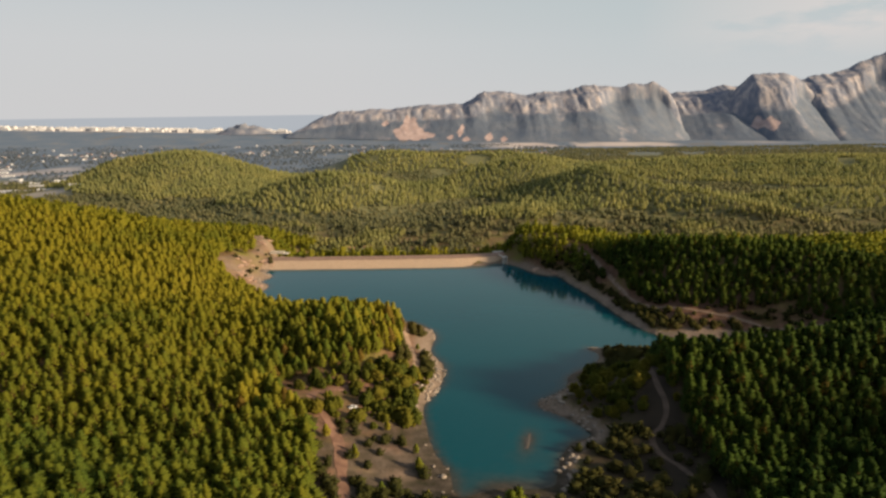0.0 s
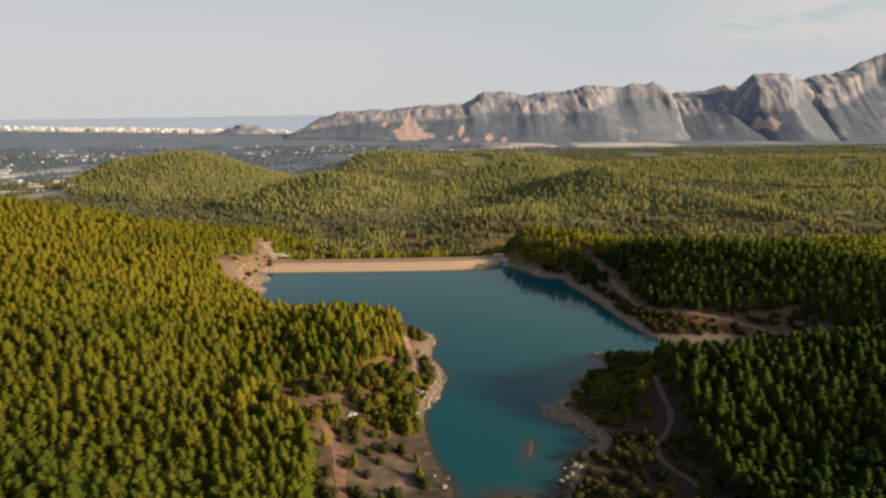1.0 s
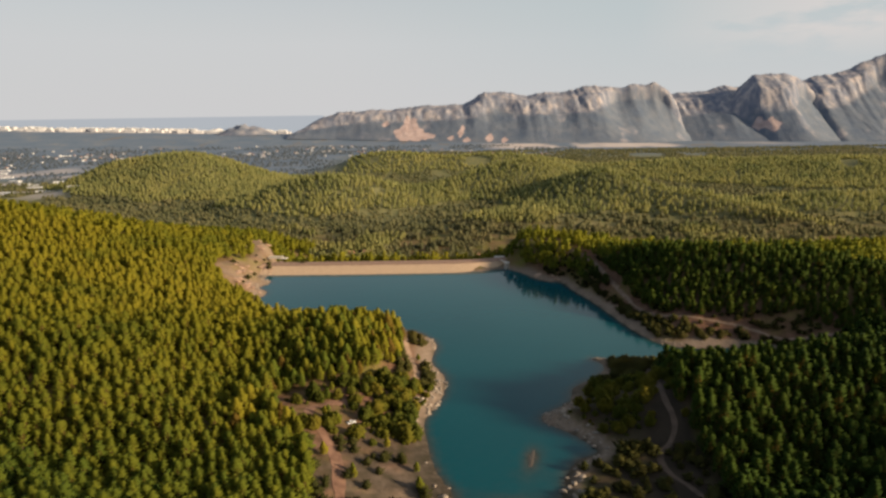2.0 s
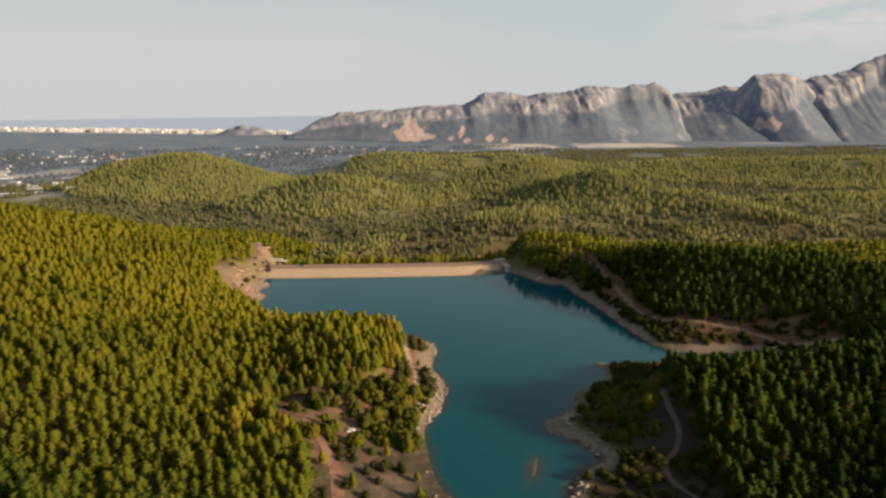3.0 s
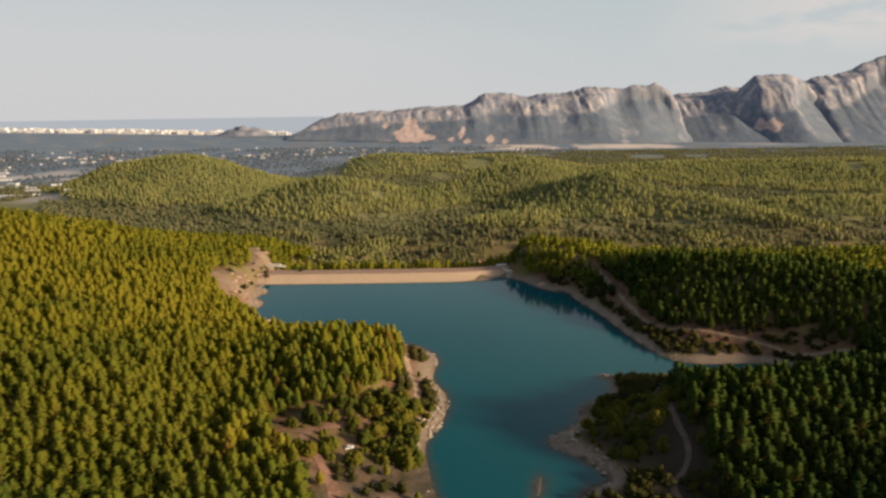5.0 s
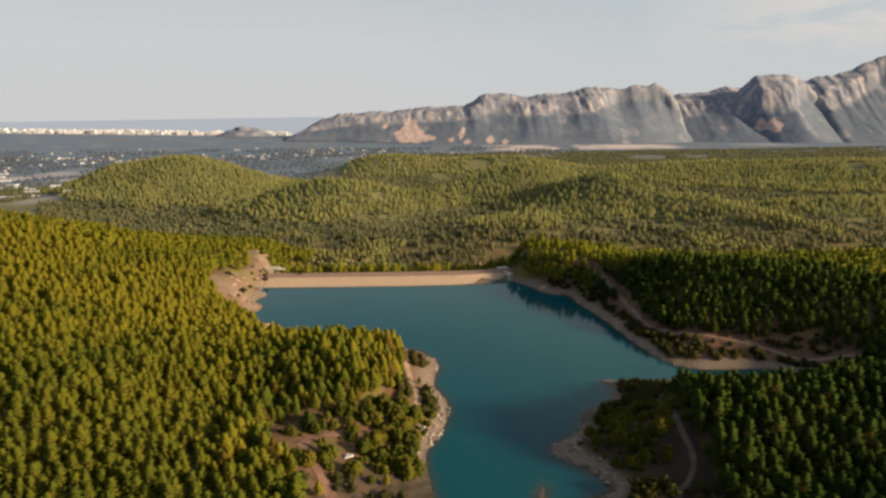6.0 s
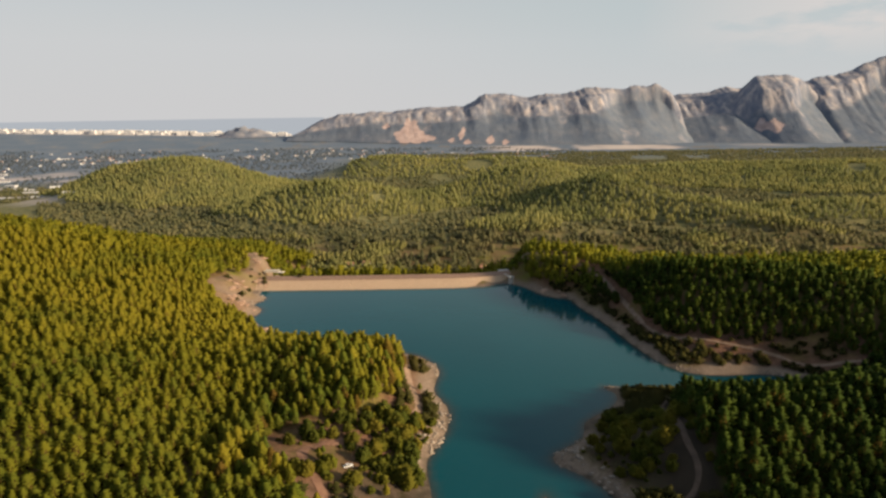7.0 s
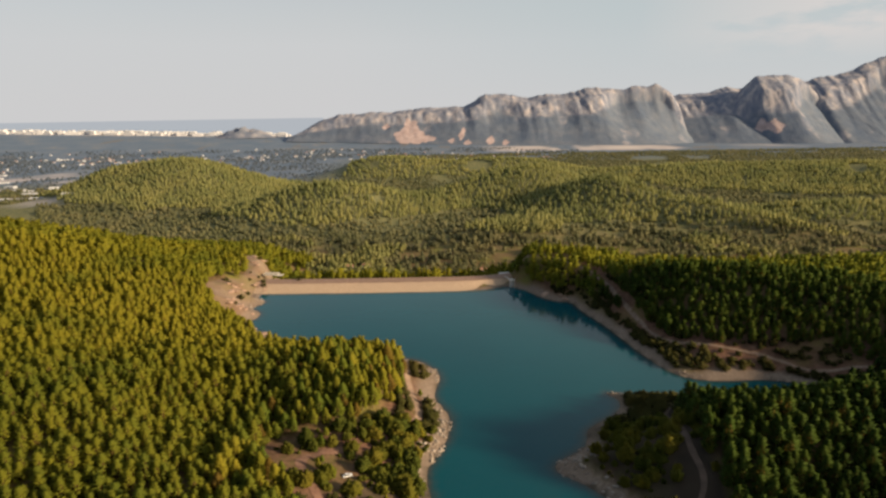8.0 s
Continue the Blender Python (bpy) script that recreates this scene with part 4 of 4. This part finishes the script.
def template(seed, detail):
    """A pine about 11 m high: full, middling or far."""
    r = random.Random(seed)
    high, rad = r.uniform(9.0, 13.5), r.uniform(2.2, 3.0)
    low = high * r.uniform(0.10, 0.22)
    if detail == 2:
        return joined((trunk_shape(r, high * 0.8, 0.2, 0), 1), (core(r, low + 0.2, high * 0.90, rad * 0.58, 5, 2), 2), (tufts(r, 56, low, high, rad, 0.95, 0.22), 0))
    if detail == 6:
        return joined((trunk_shape(r, high * 0.8, 0.2, 0), 1), (core(r, low + 0.2, high * 0.93, rad * 0.66, 5, 3), 2), (tufts(r, 24, low, high, rad, 1.6), 0))
    if detail == 1:
        return joined((trunk_shape(r, high * 0.5, 0.22, 0), 1), (core(r, low, high * 0.95, rad * 0.75, 5, 3), 0), (tufts(r, 9, low + 1, high, rad, 2.0), 0))
    if detail == 3:                                    # a broad round crown
        high, rad = r.uniform(6, 9), r.uniform(2.6, 3.8)
        return joined((trunk_shape(r, high * 0.5, 0.22, 0), 1), (core(r, 0.6, high * 0.85, rad * 0.85, 6, 2), 0), (tufts(r, 9, 1.5, high, rad, 1.7, 0.5), 0))
    if detail == 5:
        return joined((core(r, -0.2, 2.0, 1.3, 6, 3), 0), (tufts(r, 22, 0.1, 2.5, 1.7, 0.7, 0.5), 0))
    if detail == 4:
        return joined((core(r, 0.0, r.uniform(5.5, 8.5), rad * 1.25, 5, 2), 0),)
    if detail == 7:
        return joined((core(r, 0.0, r.uniform(6, 9), rad * 1.3, 4, 1), 0),)
    return joined((core(r, low * 0.5, high, rad * 1.0, 5, 2), 0),)


def scatter(x0, x1, y0, y1, gap, seed):
    g = np.random.default_rng(seed)
    nx, ny = int((x1 - x0) / gap), int((y1 - y0) / gap)
    X, Y = np.meshgrid(x0 + (np.arange(nx) + 0.5) * gap, y0 + (np.arange(ny) + 0.5) * gap)
    X = X + (np.arange(ny) % 2)[:, None] * gap * 0.5
    x, y = X.ravel() + g.uniform(-0.42, 0.42, X.size) * gap, Y.ravel() + g.uniform(-0.42, 0.42, X.size) * gap
    return x, y, g


def wooded(x, y):
    """Where the pines stand."""
    s = shore_distance(x, y)
    edge = 13 + 6 * fbm(x, y, 30, 2, 91)
    wander = 5 * fbm(x, y, 14, 2, 53)
    ok = (s > edge) & ~inside(x, y, CLEARING) & ~inside(x + wander, y, THICKET) & ~inside(x, y, BARE_BANK)
    ok &= line_distance(x, y, ROAD_EAST) > 3.5
    ok &= line_distance(x, y, PATH_HEADLAND) > 5
    ok &= ~((x > -186) & (x < 66) & (y > 600) & (y < 668))
    bank = (x > 125) & (x < 250) & (y > 380) & (y < 620) & (s < 17 + 17 * step(500, 440, y) + 5 * fbm(x, y, 20, 2, 92))
    ok &= ~bank
    ok &= (fbm(x, y, 42, 3, 93) < 0.62 - 0.25 * step(690, 760, y) * step(1000, 900, y)) | ((x > 60) & (y < 640))
    for cx, cy, rad in ((-372, 545, 10), (-212, 528, 6), (-262, 575, 6), (508, 763, 30), (-108, 808, 12), (44, 774, 9)):
        ok &= (x - cx) ** 2 + (y - cy) ** 2 > rad * rad
    return ok


def forest(name, x, y, g, detail, label, low=0.7, high=1.2, wide=1.0, leaves=None, bias=0.0):
    shapes = [template(100 * detail + k, detail) for k in range(10 if detail == 2 else 6)]
    z = land(x, y)
    pick, turn, size = g.integers(len(shapes), size=len(x)), g.uniform(0, 6.283, len(x)), g.uniform(low, high, len(x))
    size = size * (1 + (0.4 if detail in (3, 4) else 0.15) * fbm(x, y, 45, 3, 94))
    girth = size * wide * g.uniform(0.88, 1.15, len(x))
    # near west trees darkened for shade, farther ones lightened for sun, by tint
    bias = bias + (0.20 - 0.54 * step(450, 230, y)) * (x < 60) * (y < 700)
    tint = np.clip(0.5 + bias + 0.08 * g.standard_normal(len(x)) + 0.26 * fbm(x, y, 70, 3, 95), 0, 1)
    vs, fs, ms, ts, n = [], [], [], [], 0
    for k, (v, f, m) in enumerate(shapes):
        w = np.nonzero(pick == k)[0]
        c, s = np.cos(turn[w])[:, None], np.sin(turn[w])[:, None]
        px = x[w][:, None] + girth[w][:, None] * (v[None, :, 0] * c - v[None, :, 1] * s)
        py = y[w][:, None] + girth[w][:, None] * (v[None, :, 0] * s + v[None, :, 1] * c)
        pz = z[w][:, None] - 0.2 + size[w][:, None] * v[None, :, 2]
        vs.append(np.stack([px, py, pz], 2).reshape(-1, 3))
        fs.append((f[None] + (np.arange(len(w)) * len(v))[:, None, None] + n).reshape(-1, 3))
        ms.append(np.tile(m, len(w)))
        ts.append(np.repeat(tint[w], len(v)))
        n += len(w) * len(v)
    me = mesh_of(name, np.concatenate(vs), np.concatenate(fs), [leaves or PINE, BARK, TWIGS], True, np.concatenate(ms), {"tint": np.concatenate(ts)})
    tagged(new(name, me), label, "forest", kind="stuff")


def in_view(x, y, side=0.73, extra=32):
    return np.abs(x) < side * np.maximum(y, 0) + extra


# near woods: those on the peninsula and the headland's edge stand singly, the others as woods
wx_t, wy_t, tg = scatter(-460, 60, 150, 560, 4.8, 7)
ex_t, ey_t, eg = scatter(60, 420, 150, 560, 5.0, 27)
tx, ty = np.concatenate([wx_t, ex_t]), np.concatenate([wy_t, ey_t])
keep = wooded(tx, ty) & in_view(tx, ty)
tx, ty = tx[keep], ty[keep]
single = (tx > -92) & (tx < -20) & (ty > 262) & (ty < 445) | (tx > 104) & (tx < 135) & (ty > 250) & (ty < 372)
order = np.nonzero(single)[0][:262]
rest = np.ones(len(tx), bool)
rest[order] = False
west = tx < 60
forest("pine_forest_west", tx[rest & west], ty[rest & west], tg, 2, "dense sunlit pine forest on the west slope", 0.82, 1.18, 1.16, bias=0.10)
pick = rest & ~west & (ty < 392)
forest("pine_forest_headland", tx[pick], ty[pick], tg, 2, "dense pine forest on the headland with shade in its green", 0.85, 1.25, 1.16, PINE_SHADED, bias=-0.05)
pick = rest & ~west & (ty >= 392)
# tint raised here to stand in for fill light on the shaded face
forest("pine_forest_east_bank", tx[pick], ty[pick], tg, 6, "dense pine forest on the east bank ridge", 0.7, 1.05, 0.95, PINE_SHADED, bias=0.30)

mx_, my_, mg = scatter(-760, 760, 560, 1000, 6.6, 8)
keep = wooded(mx_, my_) & in_view(mx_, my_, 0.72)
mx_, my_ = mx_[keep], my_[keep]
home = (my_ + 40 * fbm(mx_, my_, 60, 2, 87) < 730) | ((mx_ < -170) & (my_ + 40 * fbm(mx_, my_, 60, 2, 87) < 860))
piny = home | (hills(mx_, my_, FAR_HILLS) > 11) | (fbm(mx_, my_, 90, 3, 88) > 0.35)
forest("pine_forest_downstream", mx_[home], my_[home], mg, 1, "pine woods round the dam", 0.75, 1.2, 1.1)
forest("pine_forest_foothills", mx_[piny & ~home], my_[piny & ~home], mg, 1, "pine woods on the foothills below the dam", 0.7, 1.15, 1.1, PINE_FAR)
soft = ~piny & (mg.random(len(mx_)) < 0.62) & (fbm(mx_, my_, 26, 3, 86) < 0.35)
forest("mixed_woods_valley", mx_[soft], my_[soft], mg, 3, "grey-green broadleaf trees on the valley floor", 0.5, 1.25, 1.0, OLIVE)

fx, fy, fg = scatter(-1400, 1500, 1000, 1750, 8.3, 9)
keep = in_view(fx, fy) & (fbm(fx, fy, 70, 3, 96) < 0.5) & ~((fx < -780) & (fy < 1500) & (fx < -0.62 * fy)) & (pale_field(fx, fy) < 0.3)
fx, fy = fx[keep], fy[keep]
piny = (hills(fx, fy, FAR_HILLS) + 8 * fbm(fx, fy, 120, 3, 89) > 12)
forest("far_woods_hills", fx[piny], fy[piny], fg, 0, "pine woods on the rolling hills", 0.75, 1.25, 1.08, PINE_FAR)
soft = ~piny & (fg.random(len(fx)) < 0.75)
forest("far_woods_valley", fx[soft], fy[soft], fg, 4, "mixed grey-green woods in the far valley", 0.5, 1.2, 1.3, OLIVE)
fx, fy, fg = scatter(-1500, 2400, 1750, 3250, 14.5, 10)
keep = in_view(fx, fy) & (fbm(fx, fy, 120, 3, 97) < 0.40) & ~((fx < -300) & (fy > 1900)) & (fbm(fx, fy, 300, 2, 99) < 0.5) & (pale_field(fx, fy) < 0.3)
fx, fy = fx[keep], fy[keep]
piny = (hills(fx, fy, FAR_HILLS) + 10 * fbm(fx, fy, 200, 3, 90) > 9)
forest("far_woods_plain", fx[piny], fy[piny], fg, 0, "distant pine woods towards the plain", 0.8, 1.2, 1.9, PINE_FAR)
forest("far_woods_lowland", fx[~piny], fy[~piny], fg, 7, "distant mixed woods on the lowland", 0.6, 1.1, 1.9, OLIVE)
fx, fy, fg = scatter(-2500, 700, 1900, 3750, 27, 30)
keep = in_view(fx, fy) & ((fx < -300) | (fy > 3200)) & (fbm(fx, fy, 160, 3, 84) < 0.25) & (pale_field(fx, fy) < 0.3)
forest("plain_groves", fx[keep], fy[keep], fg, 7, "groves scattered over the plain, blued for haze", 0.6, 1.2, 1.8, GROVE)


# the woods go on around and behind
fx, fy, fg = scatter(-1000, 1000, -350, 1000, 22, 31)
keep = (~in_view(fx, fy) | (fy < 150)) & (shore_distance(fx, fy) > 15) & (fbm(fx, fy, 90, 3, 83) < 0.4)
keep &= ~((np.abs(fx) < 130) & (fy > -70) & (fy < 150))
forest("woods_around", fx[keep], fy[keep], fg, 7, "pine woods on the surrounding hills", 1.0, 1.6, 1.5)
fx, fy, fg = scatter(-130, 130, -70, 150, 5.4, 32)
keep = (shore_distance(fx, fy) > 15) & (fbm(fx, fy, 40, 3, 82) < 0.55)
inner = keep & (np.abs(fx) < 48) & (fy > -40) & (fy < 88)
outer = keep & ~inner & (fg.random(len(fx)) < 0.5)
forest("woods_valley_floor", fx[inner], fy[inner], fg, 6, "dense green pines at the head of the valley", 0.8, 1.12, 1.1)
forest("woods_valley_head", fx[outer], fy[outer], fg, 1, "pine woods around the valley's head", 0.85, 1.3, 1.3)


def pine_model(seed):
    r = random.Random(seed)
    high, rad = r.uniform(9.5, 12.5), r.uniform(2.2, 2.9)
    low = high * r.uniform(0.12, 0.24)
    rusty = seed >= 308
    t = empty("pine_tree", pose(0, 0, 0), "browning pine with rust-coloured needles" if rusty else "green pine with a pointed crown on the peninsula", "tree", "pines on the shore")
    v, f, _ = joined((trunk_shape(r, high * 0.85, 0.2, 6), 0))
    part("trunk", mesh_of("trunk", v, f, [BARK]), t, "brown bark trunk and limbs")
    v, f, mats = joined((core(r, low + 0.4, high * 0.90, rad * 0.58, 6, 3), 1), (tufts(r, 110, low, high, rad, 0.9), 0))
    part("crown", mesh_of("crown", v, f, [PINE_RUST if rusty else PINE_OWN, TWIGS_OWN], True, mats), t)
    return t


models = [pine_model(300 + k) for k in range(10)]
g = np.random.default_rng(11)
places = []
for k in order:
    x, y = tx[k], ty[k]
    m = pose(x, y, height(x, y) - 0.2, 0, 0, g.uniform(0, 360)) @ pose(0, 0, 0, g.uniform(-3, 3), g.uniform(-3, 3))
    near_edge = inside(np.array([x - 6, x + 10, x + 4]), np.array([y - 12, y - 4, y - 10]), CLEARING).any() and x < 60
    kind = int(8 + g.integers(2)) if g.random() < (0.20 if near_edge else 0.03) else int(g.integers(8))
    k = g.uniform(0.78, 1.2)
    places.append((kind, m @ Matrix.Diagonal((k, k, k * g.uniform(0.9, 1.1), 1))))
used = set()
for k, m in places:
    if k in used:
        copy_thing(models[k], m)
    else:
        models[k].matrix_world = m
        used.add(k)

# young pines on the open ground
for x, y in zip(g.uniform(-72, 0, 60), g.uniform(226, 420, 60)):
    here = np.array([x]), np.array([y])
    if inside(*here, CLEARING)[0] and shore_distance(*here)[0] > 9 and line_distance(*here, PATH_PENINSULA)[0] > 4 and math.hypot(x + 45.5, y - 293) > 7:
        k = g.uniform(0.35, 0.72)
        young = copy_thing(models[int(g.integers(8))], pose(x, y, height(x, y) - 0.1, 0, 0, g.uniform(0, 360)) @ Matrix.Diagonal((k * 1.1, k * 1.1, k, 1)))
        tagged(young, "young green pine on open reddish soil", "tree", "pines on the shore")


# ---------------------------------------------------------------- shrubs
def shrub_mesh(seed):
    r = random.Random(seed)
    parts = []
    for k in range(4):
        cx, cy, s = r.uniform(-1.0, 1.0), r.uniform(-1.0, 1.0), r.uniform(0.7, 1.1)
        cv, cf = core(r, -0.3, 2.0 * s, 1.1 * s, 6, 3)
        tv, tf = tufts(r, 26, 0.1, 2.4 * s, 1.45 * s, 0.55, 0.45)
        off = Vector((cx, cy, 0))
        parts += [(([p + off for p in cv], cf), 0), (([p + off for p in tv], tf), 0)]
    v, f, _ = joined(*parts)
    return mesh_of("shrub", v, f, [SHRUB])


shrub_meshes = [shrub_mesh(400 + k) for k in range(6)]
sx_, sy_, sg = scatter(-215, 245, 212, 720, 3.5, 12)
ss = shore_distance(sx_, sy_)
clump = step(-0.25, 0.30, fbm(sx_, sy_, 16, 3, 55))
zone = inside(sx_, sy_, CLEARING) & (sg.random(len(sx_)) < 0.13 + clump * (0.55 + 0.4 * step(-50, -25, sx_) * (sy_ > 285))) & (sx_ < 0)
zone |= inside(sx_, sy_, THICKET) & (sg.random(len(sx_)) < 0.35 + 0.5 * clump) & (sx_ < 118)
zone |= inside(sx_, sy_, BARE_BANK) & (sg.random(len(sx_)) < 0.03)
zone |= (sx_ > 95) & (sy_ > 385) & (ss < 34) & (sg.random(len(sx_)) < 0.55)
zone |= (sx_ > 100) & (sx_ < 150) & (sy_ > 355) & (sy_ < 396) & (sg.random(len(sx_)) < 0.7)
ok = zone & (ss > 7.5 + 4 * fbm(sx_, sy_, 20, 2, 98) - 4.5 * ((sx_ > 96) & (sx_ < 160) & (sy_ > 350) & (sy_ < 400)))
for road, w in ((ROAD_EAST, 4.2), (PATH_HEADLAND, 2.4), (PATH_PENINSULA[:14], 4.0), (PATH_PENINSULA[21:], 3.0)):
    ok &= line_distance(sx_, sy_, road) > w
ok &= ~((np.abs(sx_ + 45.5) < 6) & (np.abs(sy_ - 291) < 8))
ok &= ~((sx_ > -40) & (sy_ < 282) & (sg.random(len(sx_)) < 0.4))
sx_, sy_ = sx_[ok], sy_[ok]
near_first = np.argsort(np.abs(sy_ - 310))
for n, (x, y) in enumerate(zip(sx_[near_first], sy_[near_first])):
    k = 0.4 + 1.9 * sg.random() ** 1.7
    m = pose(x, y, height(x, y) - 0.1, 0, 0, sg.uniform(0, 360)) @ Matrix.Diagonal((k, k, k * sg.uniform(0.9, 1.6), 1))
    if n < 290:
        ob = new("shrub", shrub_meshes[int(sg.integers(6))])
        ob.matrix_world = m
        tagged(ob, "dark green rounded shrub on bare soil by the water", "shrub", "shrubs along the shore")
far_s = near_first[290:]
forest("scrub_bank", sx_[far_s], sy_[far_s], sg, 5, "low green scrub along the far banks", 0.9, 1.8, 1.05, SHRUB_FAR)


# ---------------------------------------------------------------- boulders
def boulder_mesh(seed, stone=ROCK):
    r = random.Random(seed)
    bm = bmesh.new()
    bmesh.ops.create_icosphere(bm, subdivisions=2, radius=1.0)
    for v in bm.verts:
        n = noise.noise(v.co * 1.3 + Vector((seed * 3.1, 0, 0)))
        v.co *= 1 + 0.45 * n
        v.co.z *= 0.65
    return bake("boulder", bm, stone)


boulder_meshes = [boulder_mesh(k) for k in range(6)]
bg = np.random.default_rng(13)
for cx, cy, sx, sy, n in ((-4, 357, 3.5, 13, 46), (62, 316, 9, 7, 46), (64, 288, 6, 8, 22), (-9, 325, 3, 10, 24), (92, 391, 4, 3, 8), (-9, 425, 3, 6, 12),
                          (52, 252, 6, 10, 24), (-168, 590, 10, 26, 34), (-4, 250, 8, 14, 16)):
    for _ in range(n):
        x, y = bg.normal(cx, sx), bg.normal(cy, sy)
        d = float(shore_distance(np.array([x]), np.array([y]))[0])
        if not -1.0 < d < 14:
            continue
        ob = new("boulder", boulder_meshes[int(bg.integers(6))])
        k = bg.uniform(0.4, 1.35)
        ob.matrix_world = pose(x, y, max(height(x, y), -0.3) + 0.1 * k, bg.uniform(-20, 20), bg.uniform(-20, 20), bg.uniform(0, 360)) @ Matrix.Diagonal((k * bg.uniform(0.8, 1.6), k, k * bg.uniform(0.7, 1.3), 1))
        tagged(ob, "pale weathered limestone boulder on the shore", "boulder", "boulders along the shore")


outcrop_meshes = [boulder_mesh(20 + k, ROCK_PINK) for k in range(5)]
og = np.random.default_rng(23)
for cx, cy, n in ((-176, 560, 16), (-186, 596, 16), (-182, 628, 10), (-172, 655, 4), (-198, 690, 9), (-152, 528, 4), (-140, 500, 4), (96, 592, 5), (104, 584, 3), (-372, 545, 6)):
    for _ in range(n):
        x, y = og.normal(cx, 5), og.normal(cy, 7)
        if float(shore_distance(np.array([x]), np.array([y]))[0]) < 1.0:
            continue
        ob = new("rock_outcrop", outcrop_meshes[int(og.integers(5))])
        k = og.uniform(1.2, 3.2)
        ob.matrix_world = pose(x, y, max(height(x, y), 0.0), og.uniform(-15, 15), og.uniform(-15, 15), og.uniform(0, 360)) @ Matrix.Diagonal((k * 1.6, k * 1.1, k * 0.55, 1))
        tagged(ob, "pinkish weathered rock outcrop on the bare bank", "rock", "rock outcrops on the banks")


def rubble(name, n, seed, label):
    """Loose stones strewn along the bare shore."""
    g = np.random.default_rng(seed)
    pick = g.integers(len(SHORE), size=n)
    x, y = SHORE[pick, 0] + g.normal(0, 5, n), SHORE[pick, 1] + g.normal(0, 5, n)
    s = shore_distance(x, y)
    ok = (s > -0.6) & (s < 11) & ~((y > 600) & (x > -160) & (x < 60)) & (fbm(x, y, 22, 2, 18) > 0.05) & ~((x < 44) & (y < 285) & (x > -40))
    x, y = x[ok], y[ok]
    z = np.maximum(land(x, y), -0.2)
    base = np.array([(1, 0, 0), (-1, 0, 0), (0, 1, 0), (0, -1, 0), (0, 0, 0.8), (0, 0, -0.8)])
    tri = np.array([(0, 2, 4), (2, 1, 4), (1, 3, 4), (3, 0, 4), (2, 0, 5), (1, 2, 5), (3, 1, 5), (0, 3, 5)])
    size = 0.2 + 0.7 * g.random(len(x)) ** 3
    v = base[None] * size[:, None, None] * g.uniform(0.6, 1.3, (len(x), 6, 1)) + g.normal(0, 0.12, (len(x), 6, 3)) * size[:, None, None]
    v = v + np.stack([x, y, z + 0.15 * size], 1)[:, None, :]
    f = (tri[None] + (np.arange(len(x)) * 6)[:, None, None]).reshape(-1, 3)
    tagged(new(name, mesh_of(name, v.reshape(-1, 3), f, [ROCK])), label, "stones", kind="stuff")


rubble("shore_rubble", 6000, 17, "loose pale stones strewn along the shore")
